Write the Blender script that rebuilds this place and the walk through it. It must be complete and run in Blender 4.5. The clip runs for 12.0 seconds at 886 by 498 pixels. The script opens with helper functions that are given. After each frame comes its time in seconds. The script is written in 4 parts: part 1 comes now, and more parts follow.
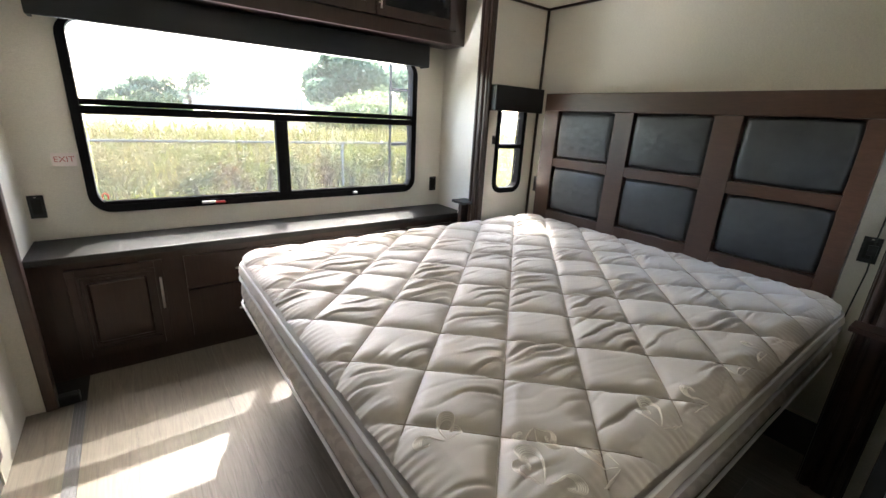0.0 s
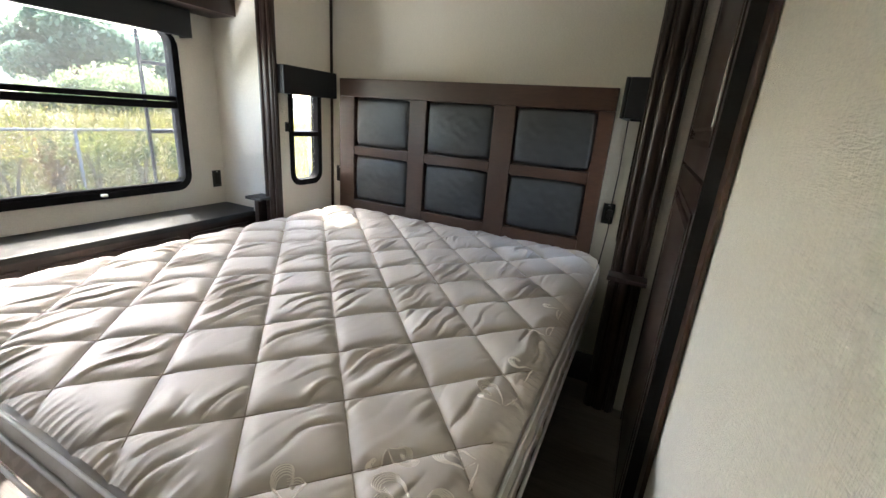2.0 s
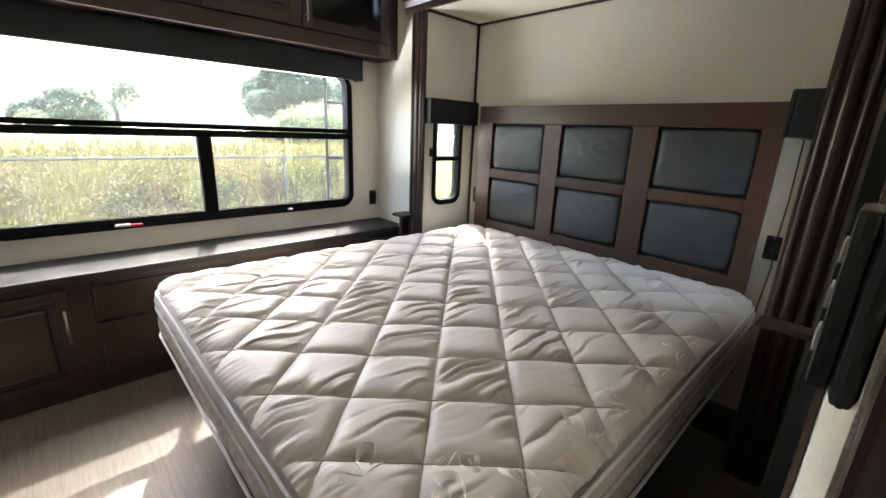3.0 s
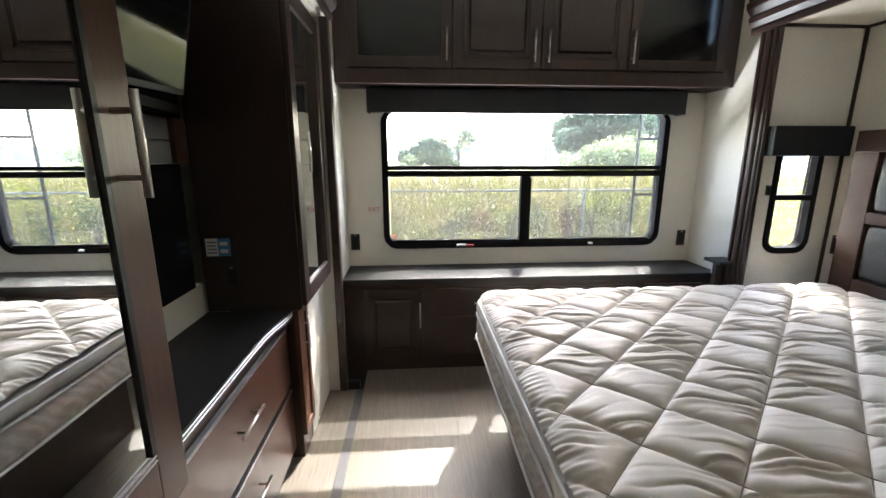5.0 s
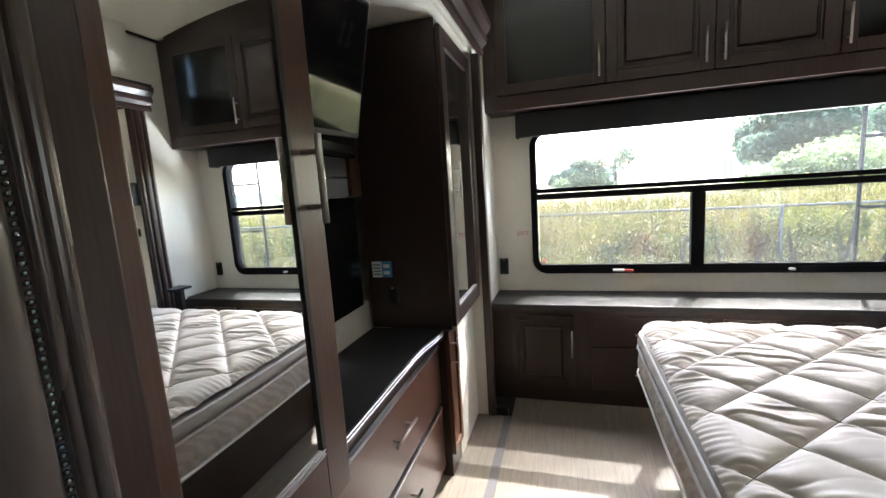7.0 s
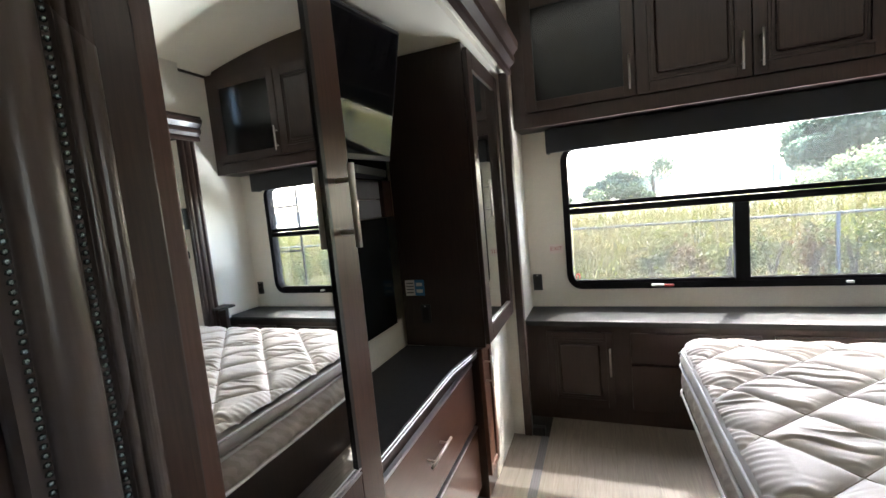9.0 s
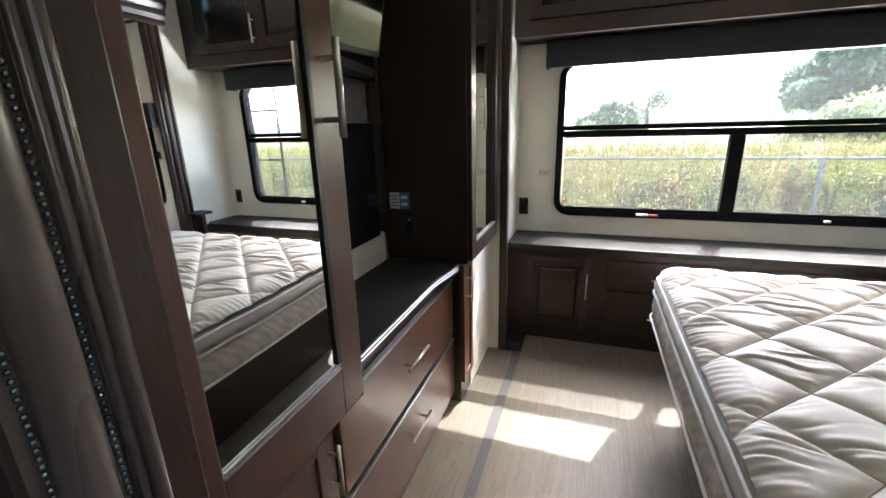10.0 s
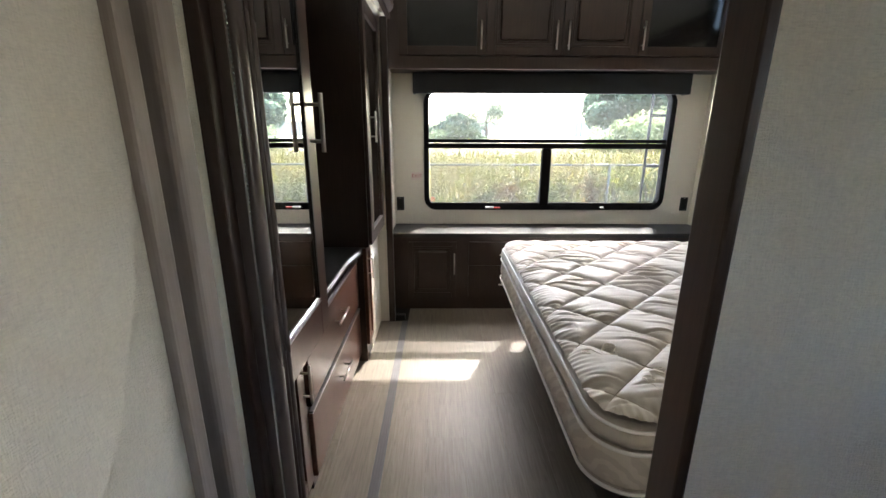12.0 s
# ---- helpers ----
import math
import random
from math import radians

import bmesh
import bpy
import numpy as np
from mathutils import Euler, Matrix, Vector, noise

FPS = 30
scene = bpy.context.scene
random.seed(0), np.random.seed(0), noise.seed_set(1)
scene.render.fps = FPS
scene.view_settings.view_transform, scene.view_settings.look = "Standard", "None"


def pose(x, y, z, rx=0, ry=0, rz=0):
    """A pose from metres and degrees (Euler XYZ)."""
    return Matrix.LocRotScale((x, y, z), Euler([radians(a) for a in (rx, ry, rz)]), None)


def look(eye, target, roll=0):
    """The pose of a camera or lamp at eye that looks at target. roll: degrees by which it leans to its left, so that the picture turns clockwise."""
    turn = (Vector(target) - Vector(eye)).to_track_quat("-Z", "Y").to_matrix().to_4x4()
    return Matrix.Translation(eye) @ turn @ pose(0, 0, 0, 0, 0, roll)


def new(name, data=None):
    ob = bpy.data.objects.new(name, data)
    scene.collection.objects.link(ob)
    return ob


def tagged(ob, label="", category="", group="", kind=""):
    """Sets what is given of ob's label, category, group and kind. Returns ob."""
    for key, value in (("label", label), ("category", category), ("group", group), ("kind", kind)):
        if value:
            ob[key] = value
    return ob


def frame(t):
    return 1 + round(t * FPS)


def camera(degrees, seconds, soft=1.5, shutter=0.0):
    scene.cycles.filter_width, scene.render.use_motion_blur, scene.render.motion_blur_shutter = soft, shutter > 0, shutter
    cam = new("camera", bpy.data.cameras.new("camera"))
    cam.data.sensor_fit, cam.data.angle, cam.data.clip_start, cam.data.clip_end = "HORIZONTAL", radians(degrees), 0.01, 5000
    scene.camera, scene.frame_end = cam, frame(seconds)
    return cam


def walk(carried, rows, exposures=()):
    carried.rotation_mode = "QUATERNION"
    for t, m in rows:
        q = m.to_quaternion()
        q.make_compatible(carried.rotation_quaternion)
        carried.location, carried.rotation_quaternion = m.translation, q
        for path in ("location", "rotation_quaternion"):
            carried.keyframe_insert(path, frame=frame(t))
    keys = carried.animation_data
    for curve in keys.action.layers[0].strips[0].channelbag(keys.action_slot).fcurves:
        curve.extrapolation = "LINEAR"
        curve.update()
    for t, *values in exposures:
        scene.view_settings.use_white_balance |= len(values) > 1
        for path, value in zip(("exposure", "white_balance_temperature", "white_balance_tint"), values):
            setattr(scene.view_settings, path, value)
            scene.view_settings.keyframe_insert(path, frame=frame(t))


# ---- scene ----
cam = camera(94.0, 12.0)
EXPOSURES = [(0, 4.7, 6450, 10), (1.5, 4.66, 6450, 10), (2.5, 4.72, 6450, 10), (3.5, 4.76, 6400, 10), (5, 4.55, 6250, 10), (8, 4.64, 6150, 10), (10, 4.68, 6150, 10), (11, 4.75, 6200, 10), (12, 4.6, 6400, 10)]
PATH = [
    (0, (0.908, 0.478, 1.347), (2.06, 1.996, 0.74), 3.1),
    (0.5, (0.936, 0.601, 1.344), (2.394, 1.793, 0.67), 3.8),
    (1, (0.968, 0.635, 1.33), (2.63, 1.511, 0.644), 4.5),
    (1.5, (0.973, 0.623, 1.335), (2.709, 1.369, 0.679), 4.6),
    (2, (0.976, 0.59, 1.341), (2.7, 1.402, 0.735), 4.3),
    (2.5, (0.993, 0.531, 1.353), (2.589, 1.592, 0.782), 3.4),
    (3, (0.998, 0.447, 1.364), (2.327, 1.837, 0.814), 2.4),
    (3.2, (0.987, 0.424, 1.367), (2.204, 1.919, 0.833), 1.9),
    (4.8, (0.903, 0.382, 1.402), (1.169, 2.315, 0.962), 0.3),
    (5, (0.906, 0.392, 1.401), (1.046, 2.34, 0.969), 0.0),
    (5.5, (0.912, 0.403, 1.398), (0.794, 2.356, 0.979), -0.5),
    (6, (0.914, 0.41, 1.393), (0.581, 2.341, 0.992), -1.2),
    (6.5, (0.917, 0.407, 1.388), (0.444, 2.315, 1.022), -2.2),
    (7, (0.916, 0.404, 1.387), (0.346, 2.3, 1.101), -3.7),
    (7.5, (0.925, 0.392, 1.402), (0.289, 2.28, 1.227), -5.3),
    (7.7, (0.931, 0.386, 1.407), (0.274, 2.27, 1.269), -5.8),
    (9.3, (0.929, 0.394, 1.397), (0.185, 2.232, 1.141), -4.9),
    (9.5, (0.926, 0.397, 1.39), (0.197, 2.225, 1.034), -4.0),
    (10, (0.904, 0.42, 1.349), (0.265, 2.23, 0.789), -1.5),
    (10.5, (0.876, 0.389, 1.359), (0.381, 2.249, 0.815), -0.6),
    (11, (0.865, 0.26, 1.38), (0.562, 2.159, 0.831), -0.4),
    (11.5, (0.826, 0.089, 1.374), (0.706, 2.008, 0.824), -0.1),
    (12, (0.823, -0.177, 1.395), (0.84, 1.747, 0.853), 0.2),
]
walk(cam, [(t, look(eye, target, roll)) for t, eye, target, roll in PATH], EXPOSURES)

# ---- light ----
SUN = Vector((0.395, 0.87, 1.035)).normalized()
world = bpy.data.worlds.new("sky")
world.use_nodes = True
scene.world = world
wn = world.node_tree
sky = wn.nodes.new("ShaderNodeTexSky")
sky.sky_type, sky.sun_disc = "NISHITA", False
sky.sun_elevation, sky.sun_rotation = math.asin(SUN.z), math.atan2(SUN.x, SUN.y)
sky.dust_density = 3.0
wn.links.new(sky.outputs[0], wn.nodes["Background"].inputs[0])
wn.nodes["Background"].inputs[1].default_value = 0.15
sun = new("sun", bpy.data.lights.new("sun", "SUN"))
sun.data.energy, sun.data.angle, sun.data.color = 0.66, radians(0.6), (1.0, 0.95, 0.86)
sun.matrix_world = look((5, 12, 14), Vector((5, 12, 14)) - SUN)

hall = new("hall_daylight", bpy.data.lights.new("hall_daylight", "AREA"))
hall.data.shape, hall.data.size, hall.data.size_y, hall.data.energy, hall.data.color = "RECTANGLE", 0.36, 0.48, 0.10, (1.0, 0.90, 0.78)
hall.data.spread = radians(65)
hall.matrix_world = look((2.23, -0.42, 1.45), (0.0, -0.42, 1.45))
# added fill lamp, unseen below the window's sill, that brightens ceiling and walls
yard = new("yard_fill_lamp", bpy.data.lights.new("yard_fill_lamp", "AREA"))
yard.data.shape, yard.data.size, yard.data.size_y, yard.data.energy, yard.data.color = "RECTANGLE", 2.4, 0.45, 15.0, (0.94, 0.97, 1.0)
yard.matrix_world = look((1.70, 4.25, 0.22), (1.70, 2.0, 1.75))


# ---- materials ----
def material(name, color, rough=0.5, metal=0.0, spec=0.5):
    m = bpy.data.materials.new(name)
    m.use_nodes = True
    b = m.node_tree.nodes["Principled BSDF"]
    b.inputs["Base Color"].default_value = (*color, 1)
    b.inputs["Roughness"].default_value, b.inputs["Metallic"].default_value = rough, metal
    b.inputs["Specular IOR Level"].default_value = spec
    return m, m.node_tree, b


def coords(nt, scale=(1, 1, 1), kind="Object", turn=(0, 0, 0)):
    tc, mp = nt.nodes.new("ShaderNodeTexCoord"), nt.nodes.new("ShaderNodeMapping")
    mp.inputs["Scale"].default_value, mp.inputs["Rotation"].default_value = scale, turn
    nt.links.new(tc.outputs[kind], mp.inputs["Vector"])
    return mp.outputs["Vector"]


def world_coords(nt, scale=(1, 1, 1)):
    g, mp = nt.nodes.new("ShaderNodeNewGeometry"), nt.nodes.new("ShaderNodeMapping")
    mp.inputs["Scale"].default_value = scale
    nt.links.new(g.outputs["Position"], mp.inputs["Vector"])
    return mp.outputs["Vector"]


def noise_tex(nt, vec, scale, detail=4, rough=0.55, dist=0.0):
    n = nt.nodes.new("ShaderNodeTexNoise")
    n.inputs["Scale"].default_value, n.inputs["Detail"].default_value = scale, detail
    n.inputs["Roughness"].default_value, n.inputs["Distortion"].default_value = rough, dist
    nt.links.new(vec, n.inputs["Vector"])
    return n.outputs["Fac"]


def ramp(nt, fac, stops):
    r = nt.nodes.new("ShaderNodeValToRGB")
    while len(r.color_ramp.elements) < len(stops):
        r.color_ramp.elements.new(0.5)
    for e, (p, c) in zip(r.color_ramp.elements, stops):
        e.position, e.color = p, (*c, 1)
    nt.links.new(fac, r.inputs["Fac"])
    return r.outputs["Color"]


def mix(nt, fac, a, b, kind="MIX"):
    n = nt.nodes.new("ShaderNodeMix")
    n.data_type, n.blend_type = "RGBA", kind
    for value, socket in ((fac, n.inputs[0]), (a, n.inputs[6]), (b, n.inputs[7])):
        if isinstance(value, bpy.types.NodeSocket):
            nt.links.new(value, socket)
        elif isinstance(value, tuple):
            socket.default_value = (*value, 1)
        else:
            socket.default_value = value
    return n.outputs[2]


def number(nt, op, a, b=0.0):
    n = nt.nodes.new("ShaderNodeMath")
    n.operation = op
    for value, socket in ((a, n.inputs[0]), (b, n.inputs[1])):
        if isinstance(value, bpy.types.NodeSocket):
            nt.links.new(value, socket)
        else:
            socket.default_value = value
    return n.outputs[0]


def bump(nt, b, height, strength=0.2, distance=0.01):
    n = nt.nodes.new("ShaderNodeBump")
    n.inputs["Strength"].default_value, n.inputs["Distance"].default_value = strength, distance
    nt.links.new(height, n.inputs["Height"])
    nt.links.new(n.outputs["Normal"], b.inputs["Normal"])


def wood(name, dark, light, grain=(26, 26, 1.2), rough=0.27):
    """Stained wood-grain foil: fine streaks along the grain and slow tone shifts."""
    m, nt, b = material(name, dark, rough)
    v = world_coords(nt, grain)
    fine = noise_tex(nt, v, 6, 6, 0.65, 0.4)
    slow = noise_tex(nt, world_coords(nt, (1, 1, 0.5)), 2.3, 2)
    c = ramp(nt, fine, [(0.30, dark), (0.72, light)])
    nt.links.new(mix(nt, slow, c, tuple(0.7 * x for x in dark)), b.inputs["Base Color"])
    r = nt.nodes.new("ShaderNodeMapRange")
    r.inputs["To Min"].default_value, r.inputs["To Max"].default_value = rough - 0.06, rough + 0.10
    nt.links.new(slow, r.inputs["Value"])
    nt.links.new(r.outputs[0], b.inputs["Roughness"])
    bump(nt, b, fine, 0.04, 0.0015)
    return m


WOOD = wood("espresso_wood", (0.028, 0.0155, 0.012), (0.074, 0.040, 0.030), rough=0.30)
WOOD_SLAB = wood("espresso_wood_drawer", (0.090, 0.040, 0.026), (0.165, 0.078, 0.050), (2, 1.2, 26), 0.28)
WOOD_HEAD = wood("walnut_brown_wood", (0.046, 0.021, 0.013), (0.092, 0.045, 0.029), (20, 3, 20), 0.33)
WOOD_POST = wood("polished_dark_wood", (0.100, 0.074, 0.065), (0.138, 0.105, 0.093), rough=0.26)
WOOD_FRAME = wood("red_brown_door_wood", (0.075, 0.037, 0.026), (0.140, 0.074, 0.054), rough=0.28)
WOOD_PALE = wood("greige_casing_wood", (0.28, 0.235, 0.21), (0.37, 0.32, 0.29), rough=0.40)


def wallpaper(name, color):
    """Vinyl wall covering with an uneven linen weave."""
    m, nt, b = material(name, color, 0.62)
    thread = noise_tex(nt, world_coords(nt, (40, 40, 190)), 2.2, 4, 0.6)
    cross = noise_tex(nt, world_coords(nt, (170, 170, 30)), 2.2, 4, 0.6)
    weave = number(nt, "ADD", number(nt, "MULTIPLY", thread, 0.65), number(nt, "MULTIPLY", cross, 0.45))
    slow = noise_tex(nt, world_coords(nt), 1.4, 3)
    c = ramp(nt, weave, [(0.36, tuple(0.84 * x for x in color)), (0.72, tuple(min(1, 1.06 * x) for x in color))])
    nt.links.new(mix(nt, number(nt, "MULTIPLY", slow, 0.3), c, tuple(0.9 * x for x in color)), b.inputs["Base Color"])
    bump(nt, b, weave, 1.0, 0.008)
    return m


WALL = wallpaper("linen_wallcovering", (0.80, 0.755, 0.66))

CEIL, nt, b = material("cream_ceiling_vinyl", (0.84, 0.79, 0.67), 0.6)
bump(nt, b, noise_tex(nt, world_coords(nt), 160, 3), 0.12, 0.002)

PLANK, nt, b = material("greige_vinyl_plank", (0.3, 0.26, 0.21), 0.46)
info = nt.nodes.new("ShaderNodeObjectInfo")
off = nt.nodes.new("ShaderNodeVectorMath")
off.operation = "MULTIPLY_ADD"
off.inputs[1].default_value, off.inputs[2].default_value = (1, 1, 1), (0, 0, 0)
shift = nt.nodes.new("ShaderNodeCombineXYZ")
nt.links.new(number(nt, "MULTIPLY", info.outputs["Random"], 37.0), shift.inputs["X"])
nt.links.new(number(nt, "MULTIPLY", info.outputs["Random"], 91.0), shift.inputs["Y"])
nt.links.new(world_coords(nt), off.inputs[0])
nt.links.new(shift.outputs[0], off.inputs[2])
mp = nt.nodes.new("ShaderNodeMapping")
mp.inputs["Scale"].default_value = (22, 1.1, 1)
nt.links.new(off.outputs[0], mp.inputs["Vector"])
grain = noise_tex(nt, mp.outputs[0], 3.0, 8, 0.72, 1.6)
mp2 = nt.nodes.new("ShaderNodeMapping")
mp2.inputs["Scale"].default_value = (5, 0.55, 1)
nt.links.new(off.outputs[0], mp2.inputs["Vector"])
broad = noise_tex(nt, mp2.outputs[0], 2.0, 3, 0.5, 1.6)
c = ramp(nt, grain, [(0.28, (0.088, 0.071, 0.055)), (0.52, (0.172, 0.146, 0.116)), (0.8, (0.245, 0.213, 0.173))])
c = mix(nt, number(nt, "MULTIPLY", broad, 0.5), c, (0.14, 0.116, 0.09))
tone = nt.nodes.new("ShaderNodeHueSaturation")
nt.links.new(number(nt, "ADD", number(nt, "MULTIPLY", info.outputs["Random"], 0.14), 0.93), tone.inputs["Value"])
nt.links.new(c, tone.inputs["Color"])
nt.links.new(tone.outputs[0], b.inputs["Base Color"])
bump(nt, b, grain, 0.18, 0.002)

COUNTER, nt, b = material("charcoal_laminate", (0.03, 0.029, 0.029), 0.48, spec=0.35)
v = world_coords(nt, (3, 22, 22))
nt.links.new(ramp(nt, noise_tex(nt, v, 3, 6, 0.65, 0.6), [(0.3, (0.012, 0.012, 0.012)), (0.75, (0.040, 0.038, 0.036))]), b.inputs["Base Color"])
BLACKTOP, nt, b = material("black_laminate", (0.012, 0.012, 0.013), 0.42)
nt.links.new(ramp(nt, noise_tex(nt, world_coords(nt), 90, 3), [(0.3, (0.009, 0.009, 0.010)), (0.8, (0.024, 0.023, 0.023))]), b.inputs["Base Color"])

LEATHER, nt, b = material("slate_faux_leather", (0.035, 0.040, 0.044), 0.36)
vor = nt.nodes.new("ShaderNodeTexVoronoi")
vor.inputs["Scale"].default_value = 260
nt.links.new(world_coords(nt), vor.inputs["Vector"])
nt.links.new(ramp(nt, noise_tex(nt, world_coords(nt), 9, 4), [(0.3, (0.020, 0.022, 0.024)), (0.75, (0.037, 0.040, 0.042))]), b.inputs["Base Color"])
bump(nt, b, vor.outputs["Distance"], 0.25, 0.002)

FABRIC, nt, b = material("beige_mattress_ticking", (0.62, 0.54, 0.47), 0.55)
b.inputs["Sheen Weight"].default_value = 0.25
f1 = noise_tex(nt, world_coords(nt), 3.2, 4)
f2 = noise_tex(nt, world_coords(nt, (900, 900, 900)), 1.0, 2)
c = ramp(nt, f1, [(0.3, (0.41, 0.365, 0.315)), (0.7, (0.49, 0.44, 0.385))])
nt.links.new(mix(nt, number(nt, "MULTIPLY", f2, 0.22), c, (0.37, 0.32, 0.268)), b.inputs["Base Color"])
bump(nt, b, f2, 0.15, 0.001)
BORDER, nt, b = material("damask_mattress_border", (0.55, 0.47, 0.40), 0.5)
wv = nt.nodes.new("ShaderNodeTexWave")
wv.wave_type, wv.bands_direction = "BANDS", "DIAGONAL"
wv.inputs["Scale"].default_value, wv.inputs["Distortion"].default_value, wv.inputs["Detail"].default_value = 11.0, 7.0, 3.0
nt.links.new(world_coords(nt), wv.inputs["Vector"])
nt.links.new(ramp(nt, wv.outputs["Fac"], [(0.35, (0.47, 0.415, 0.36)), (0.6, (0.55, 0.49, 0.43))]), b.inputs["Base Color"])
bump(nt, b, wv.outputs["Fac"], 0.2, 0.004)
PIPING, nt, b = material("white_piping_tape", (0.74, 0.72, 0.70), 0.45)
bump(nt, b, noise_tex(nt, world_coords(nt), 400, 2), 0.3, 0.001)
SATIN, nt, b = material("ivory_satin_thread", (0.72, 0.66, 0.58), 0.32)
bump(nt, b, noise_tex(nt, world_coords(nt), 700, 2), 0.3, 0.0006)

BLACK, nt, b = material("black_plastic", (0.012, 0.012, 0.013), 0.38)
bump(nt, b, noise_tex(nt, world_coords(nt), 500, 2), 0.08, 0.001)
NAVY, nt, b = material("black_vinyl_valance", (0.008, 0.009, 0.012), 0.42)
bump(nt, b, noise_tex(nt, world_coords(nt), 300, 3), 0.3, 0.002)
FRAME, nt, b = material("black_window_frame", (0.010, 0.010, 0.011), 0.8, spec=0.04)
bump(nt, b, noise_tex(nt, world_coords(nt), 400, 2), 0.1, 0.001)
INSERT, nt, b = material("black_glass_insert", (0.006, 0.007, 0.008), 0.16)
nt.links.new(ramp(nt, noise_tex(nt, world_coords(nt), 6, 3), [(0.3, (0.005, 0.006, 0.007)), (0.8, (0.011, 0.012, 0.014))]), b.inputs["Base Color"])
SCREEN = material("television_screen", (0.004, 0.004, 0.005), 0.06)[0]
NICKEL, nt, b = material("brushed_nickel", (0.62, 0.59, 0.55), 0.28, 1.0)
bump(nt, b, noise_tex(nt, world_coords(nt, (300, 300, 300)), 2, 2), 0.06, 0.001)
ALU = material("satin_aluminium_trim", (0.55, 0.55, 0.57), 0.3, 1.0)[0]
BEAD = material("pewter_beads", (0.24, 0.29, 0.30), 0.22, 0.8)[0]
MIRROR = material("silvered_mirror", (0.86, 0.88, 0.87), 0.012, 1.0)[0]
GREY, nt, b = material("grey_panel_laminate", (0.17, 0.175, 0.18), 0.40)
bump(nt, b, noise_tex(nt, world_coords(nt), 80, 3), 0.1, 0.002)
WHITE = material("white_plastic", (0.75, 0.74, 0.72), 0.4)[0]
RED = material("red_plastic", (0.55, 0.03, 0.03), 0.4)[0]
PINK = material("pale_pink_sticker", (0.78, 0.68, 0.64), 0.5)[0]
REDINK = material("red_print", (0.50, 0.16, 0.14), 0.5)[0]
BLUE = material("blue_sticker", (0.06, 0.22, 0.45), 0.4)[0]
# near-black: shade painted into gaps and grooves, also floor base and socket inserts
DARKGAP = material("gap_shade_and_black_base", (0.008, 0.007, 0.006), 0.8)[0]

GLASS = bpy.data.materials.new("window_glass")
GLASS.use_nodes = True
nt = GLASS.node_tree
nt.nodes.clear()
out, mx = nt.nodes.new("ShaderNodeOutputMaterial"), nt.nodes.new("ShaderNodeMixShader")
tr, gl = nt.nodes.new("ShaderNodeBsdfTransparent"), nt.nodes.new("ShaderNodeBsdfGlossy")
tr.inputs["Color"].default_value = (0.97, 0.98, 0.975, 1)
gl.inputs["Roughness"].default_value = 0.01
mx.inputs[0].default_value = 0.035
# a faint uneven translucent share in the pane imitates haze over the view
veil, veil_mx = nt.nodes.new("ShaderNodeBsdfTranslucent"), nt.nodes.new("ShaderNodeMixShader")
veil.inputs["Color"].default_value = (0.86, 0.86, 0.84, 1)
veil_noise = noise_tex(nt, world_coords(nt), 5.0, 4)
nt.links.new(number(nt, "ADD", number(nt, "MULTIPLY", veil_noise, 0.005), 0.004), veil_mx.inputs[0])
for a, z in ((tr.outputs[0], mx.inputs[1]), (gl.outputs[0], mx.inputs[2]), (mx.outputs[0], veil_mx.inputs[1]), (veil.outputs[0], veil_mx.inputs[2]), (veil_mx.outputs[0], out.inputs[0])):
    nt.links.new(a, z)

SCREENING = bpy.data.materials.new("insect_screening")
SCREENING.use_nodes = True
nt = SCREENING.node_tree
b = nt.nodes["Principled BSDF"]
b.inputs["Base Color"].default_value, b.inputs["Roughness"].default_value = (0.04, 0.04, 0.04, 1), 0.8
mx, tr = nt.nodes.new("ShaderNodeMixShader"), nt.nodes.new("ShaderNodeBsdfTransparent")
mx.inputs[0].default_value = 0.38
for a, z in ((tr.outputs[0], mx.inputs[1]), (b.outputs[0], mx.inputs[2]), (mx.outputs[0], nt.nodes["Material Output"].inputs[0])):
    nt.links.new(a, z)


# ---- mesh tools ----
def as_mesh(name, bm, mat, smooth=False):
    me = bpy.data.meshes.new(name)
    bm.normal_update()
    bm.to_mesh(me)
    bm.free()
    for m in mat if isinstance(mat, (list, tuple)) else [mat]:
        me.materials.append(m)
    if smooth:
        for p in me.polygons:
            p.use_smooth = True
    return me


def part(name, bm, mat, parent, label="", smooth=False):
    ob = new(name, as_mesh(name, bm, mat, smooth))
    ob.parent = parent
    return tagged(ob, label)


def thing(name, at=(0, 0, 0), turn=0, label="", category="", group="", kind=""):
    ob = new(name)
    ob.empty_display_size = 0.1
    ob.matrix_world = pose(*at, 0, 0, turn)
    return tagged(ob, label, category, group, kind)


def solid(name, bm, mat, label="", category="", group="", kind="", smooth=False):
    return tagged(new(name, as_mesh(name, bm, mat, smooth)), label, category, group, kind)


def add_box(bm, x0, x1, y0, y1, z0, z1, bevel=0.0, seg=2):
    b2 = bmesh.new()
    bmesh.ops.create_cube(b2, size=1, matrix=Matrix.LocRotScale(((x0 + x1) / 2, (y0 + y1) / 2, (z0 + z1) / 2), None, (x1 - x0, y1 - y0, z1 - z0)))
    if bevel:
        bmesh.ops.bevel(b2, geom=b2.edges[:], offset=bevel, segments=seg, affect="EDGES", profile=0.6)
    me = bpy.data.meshes.new("tmp")
    b2.to_mesh(me)
    b2.free()
    bm.from_mesh(me)
    bpy.data.meshes.remove(me)
    return bm


def box(*a, bevel=0.0, seg=2):
    return add_box(bmesh.new(), *a, bevel=bevel, seg=seg)


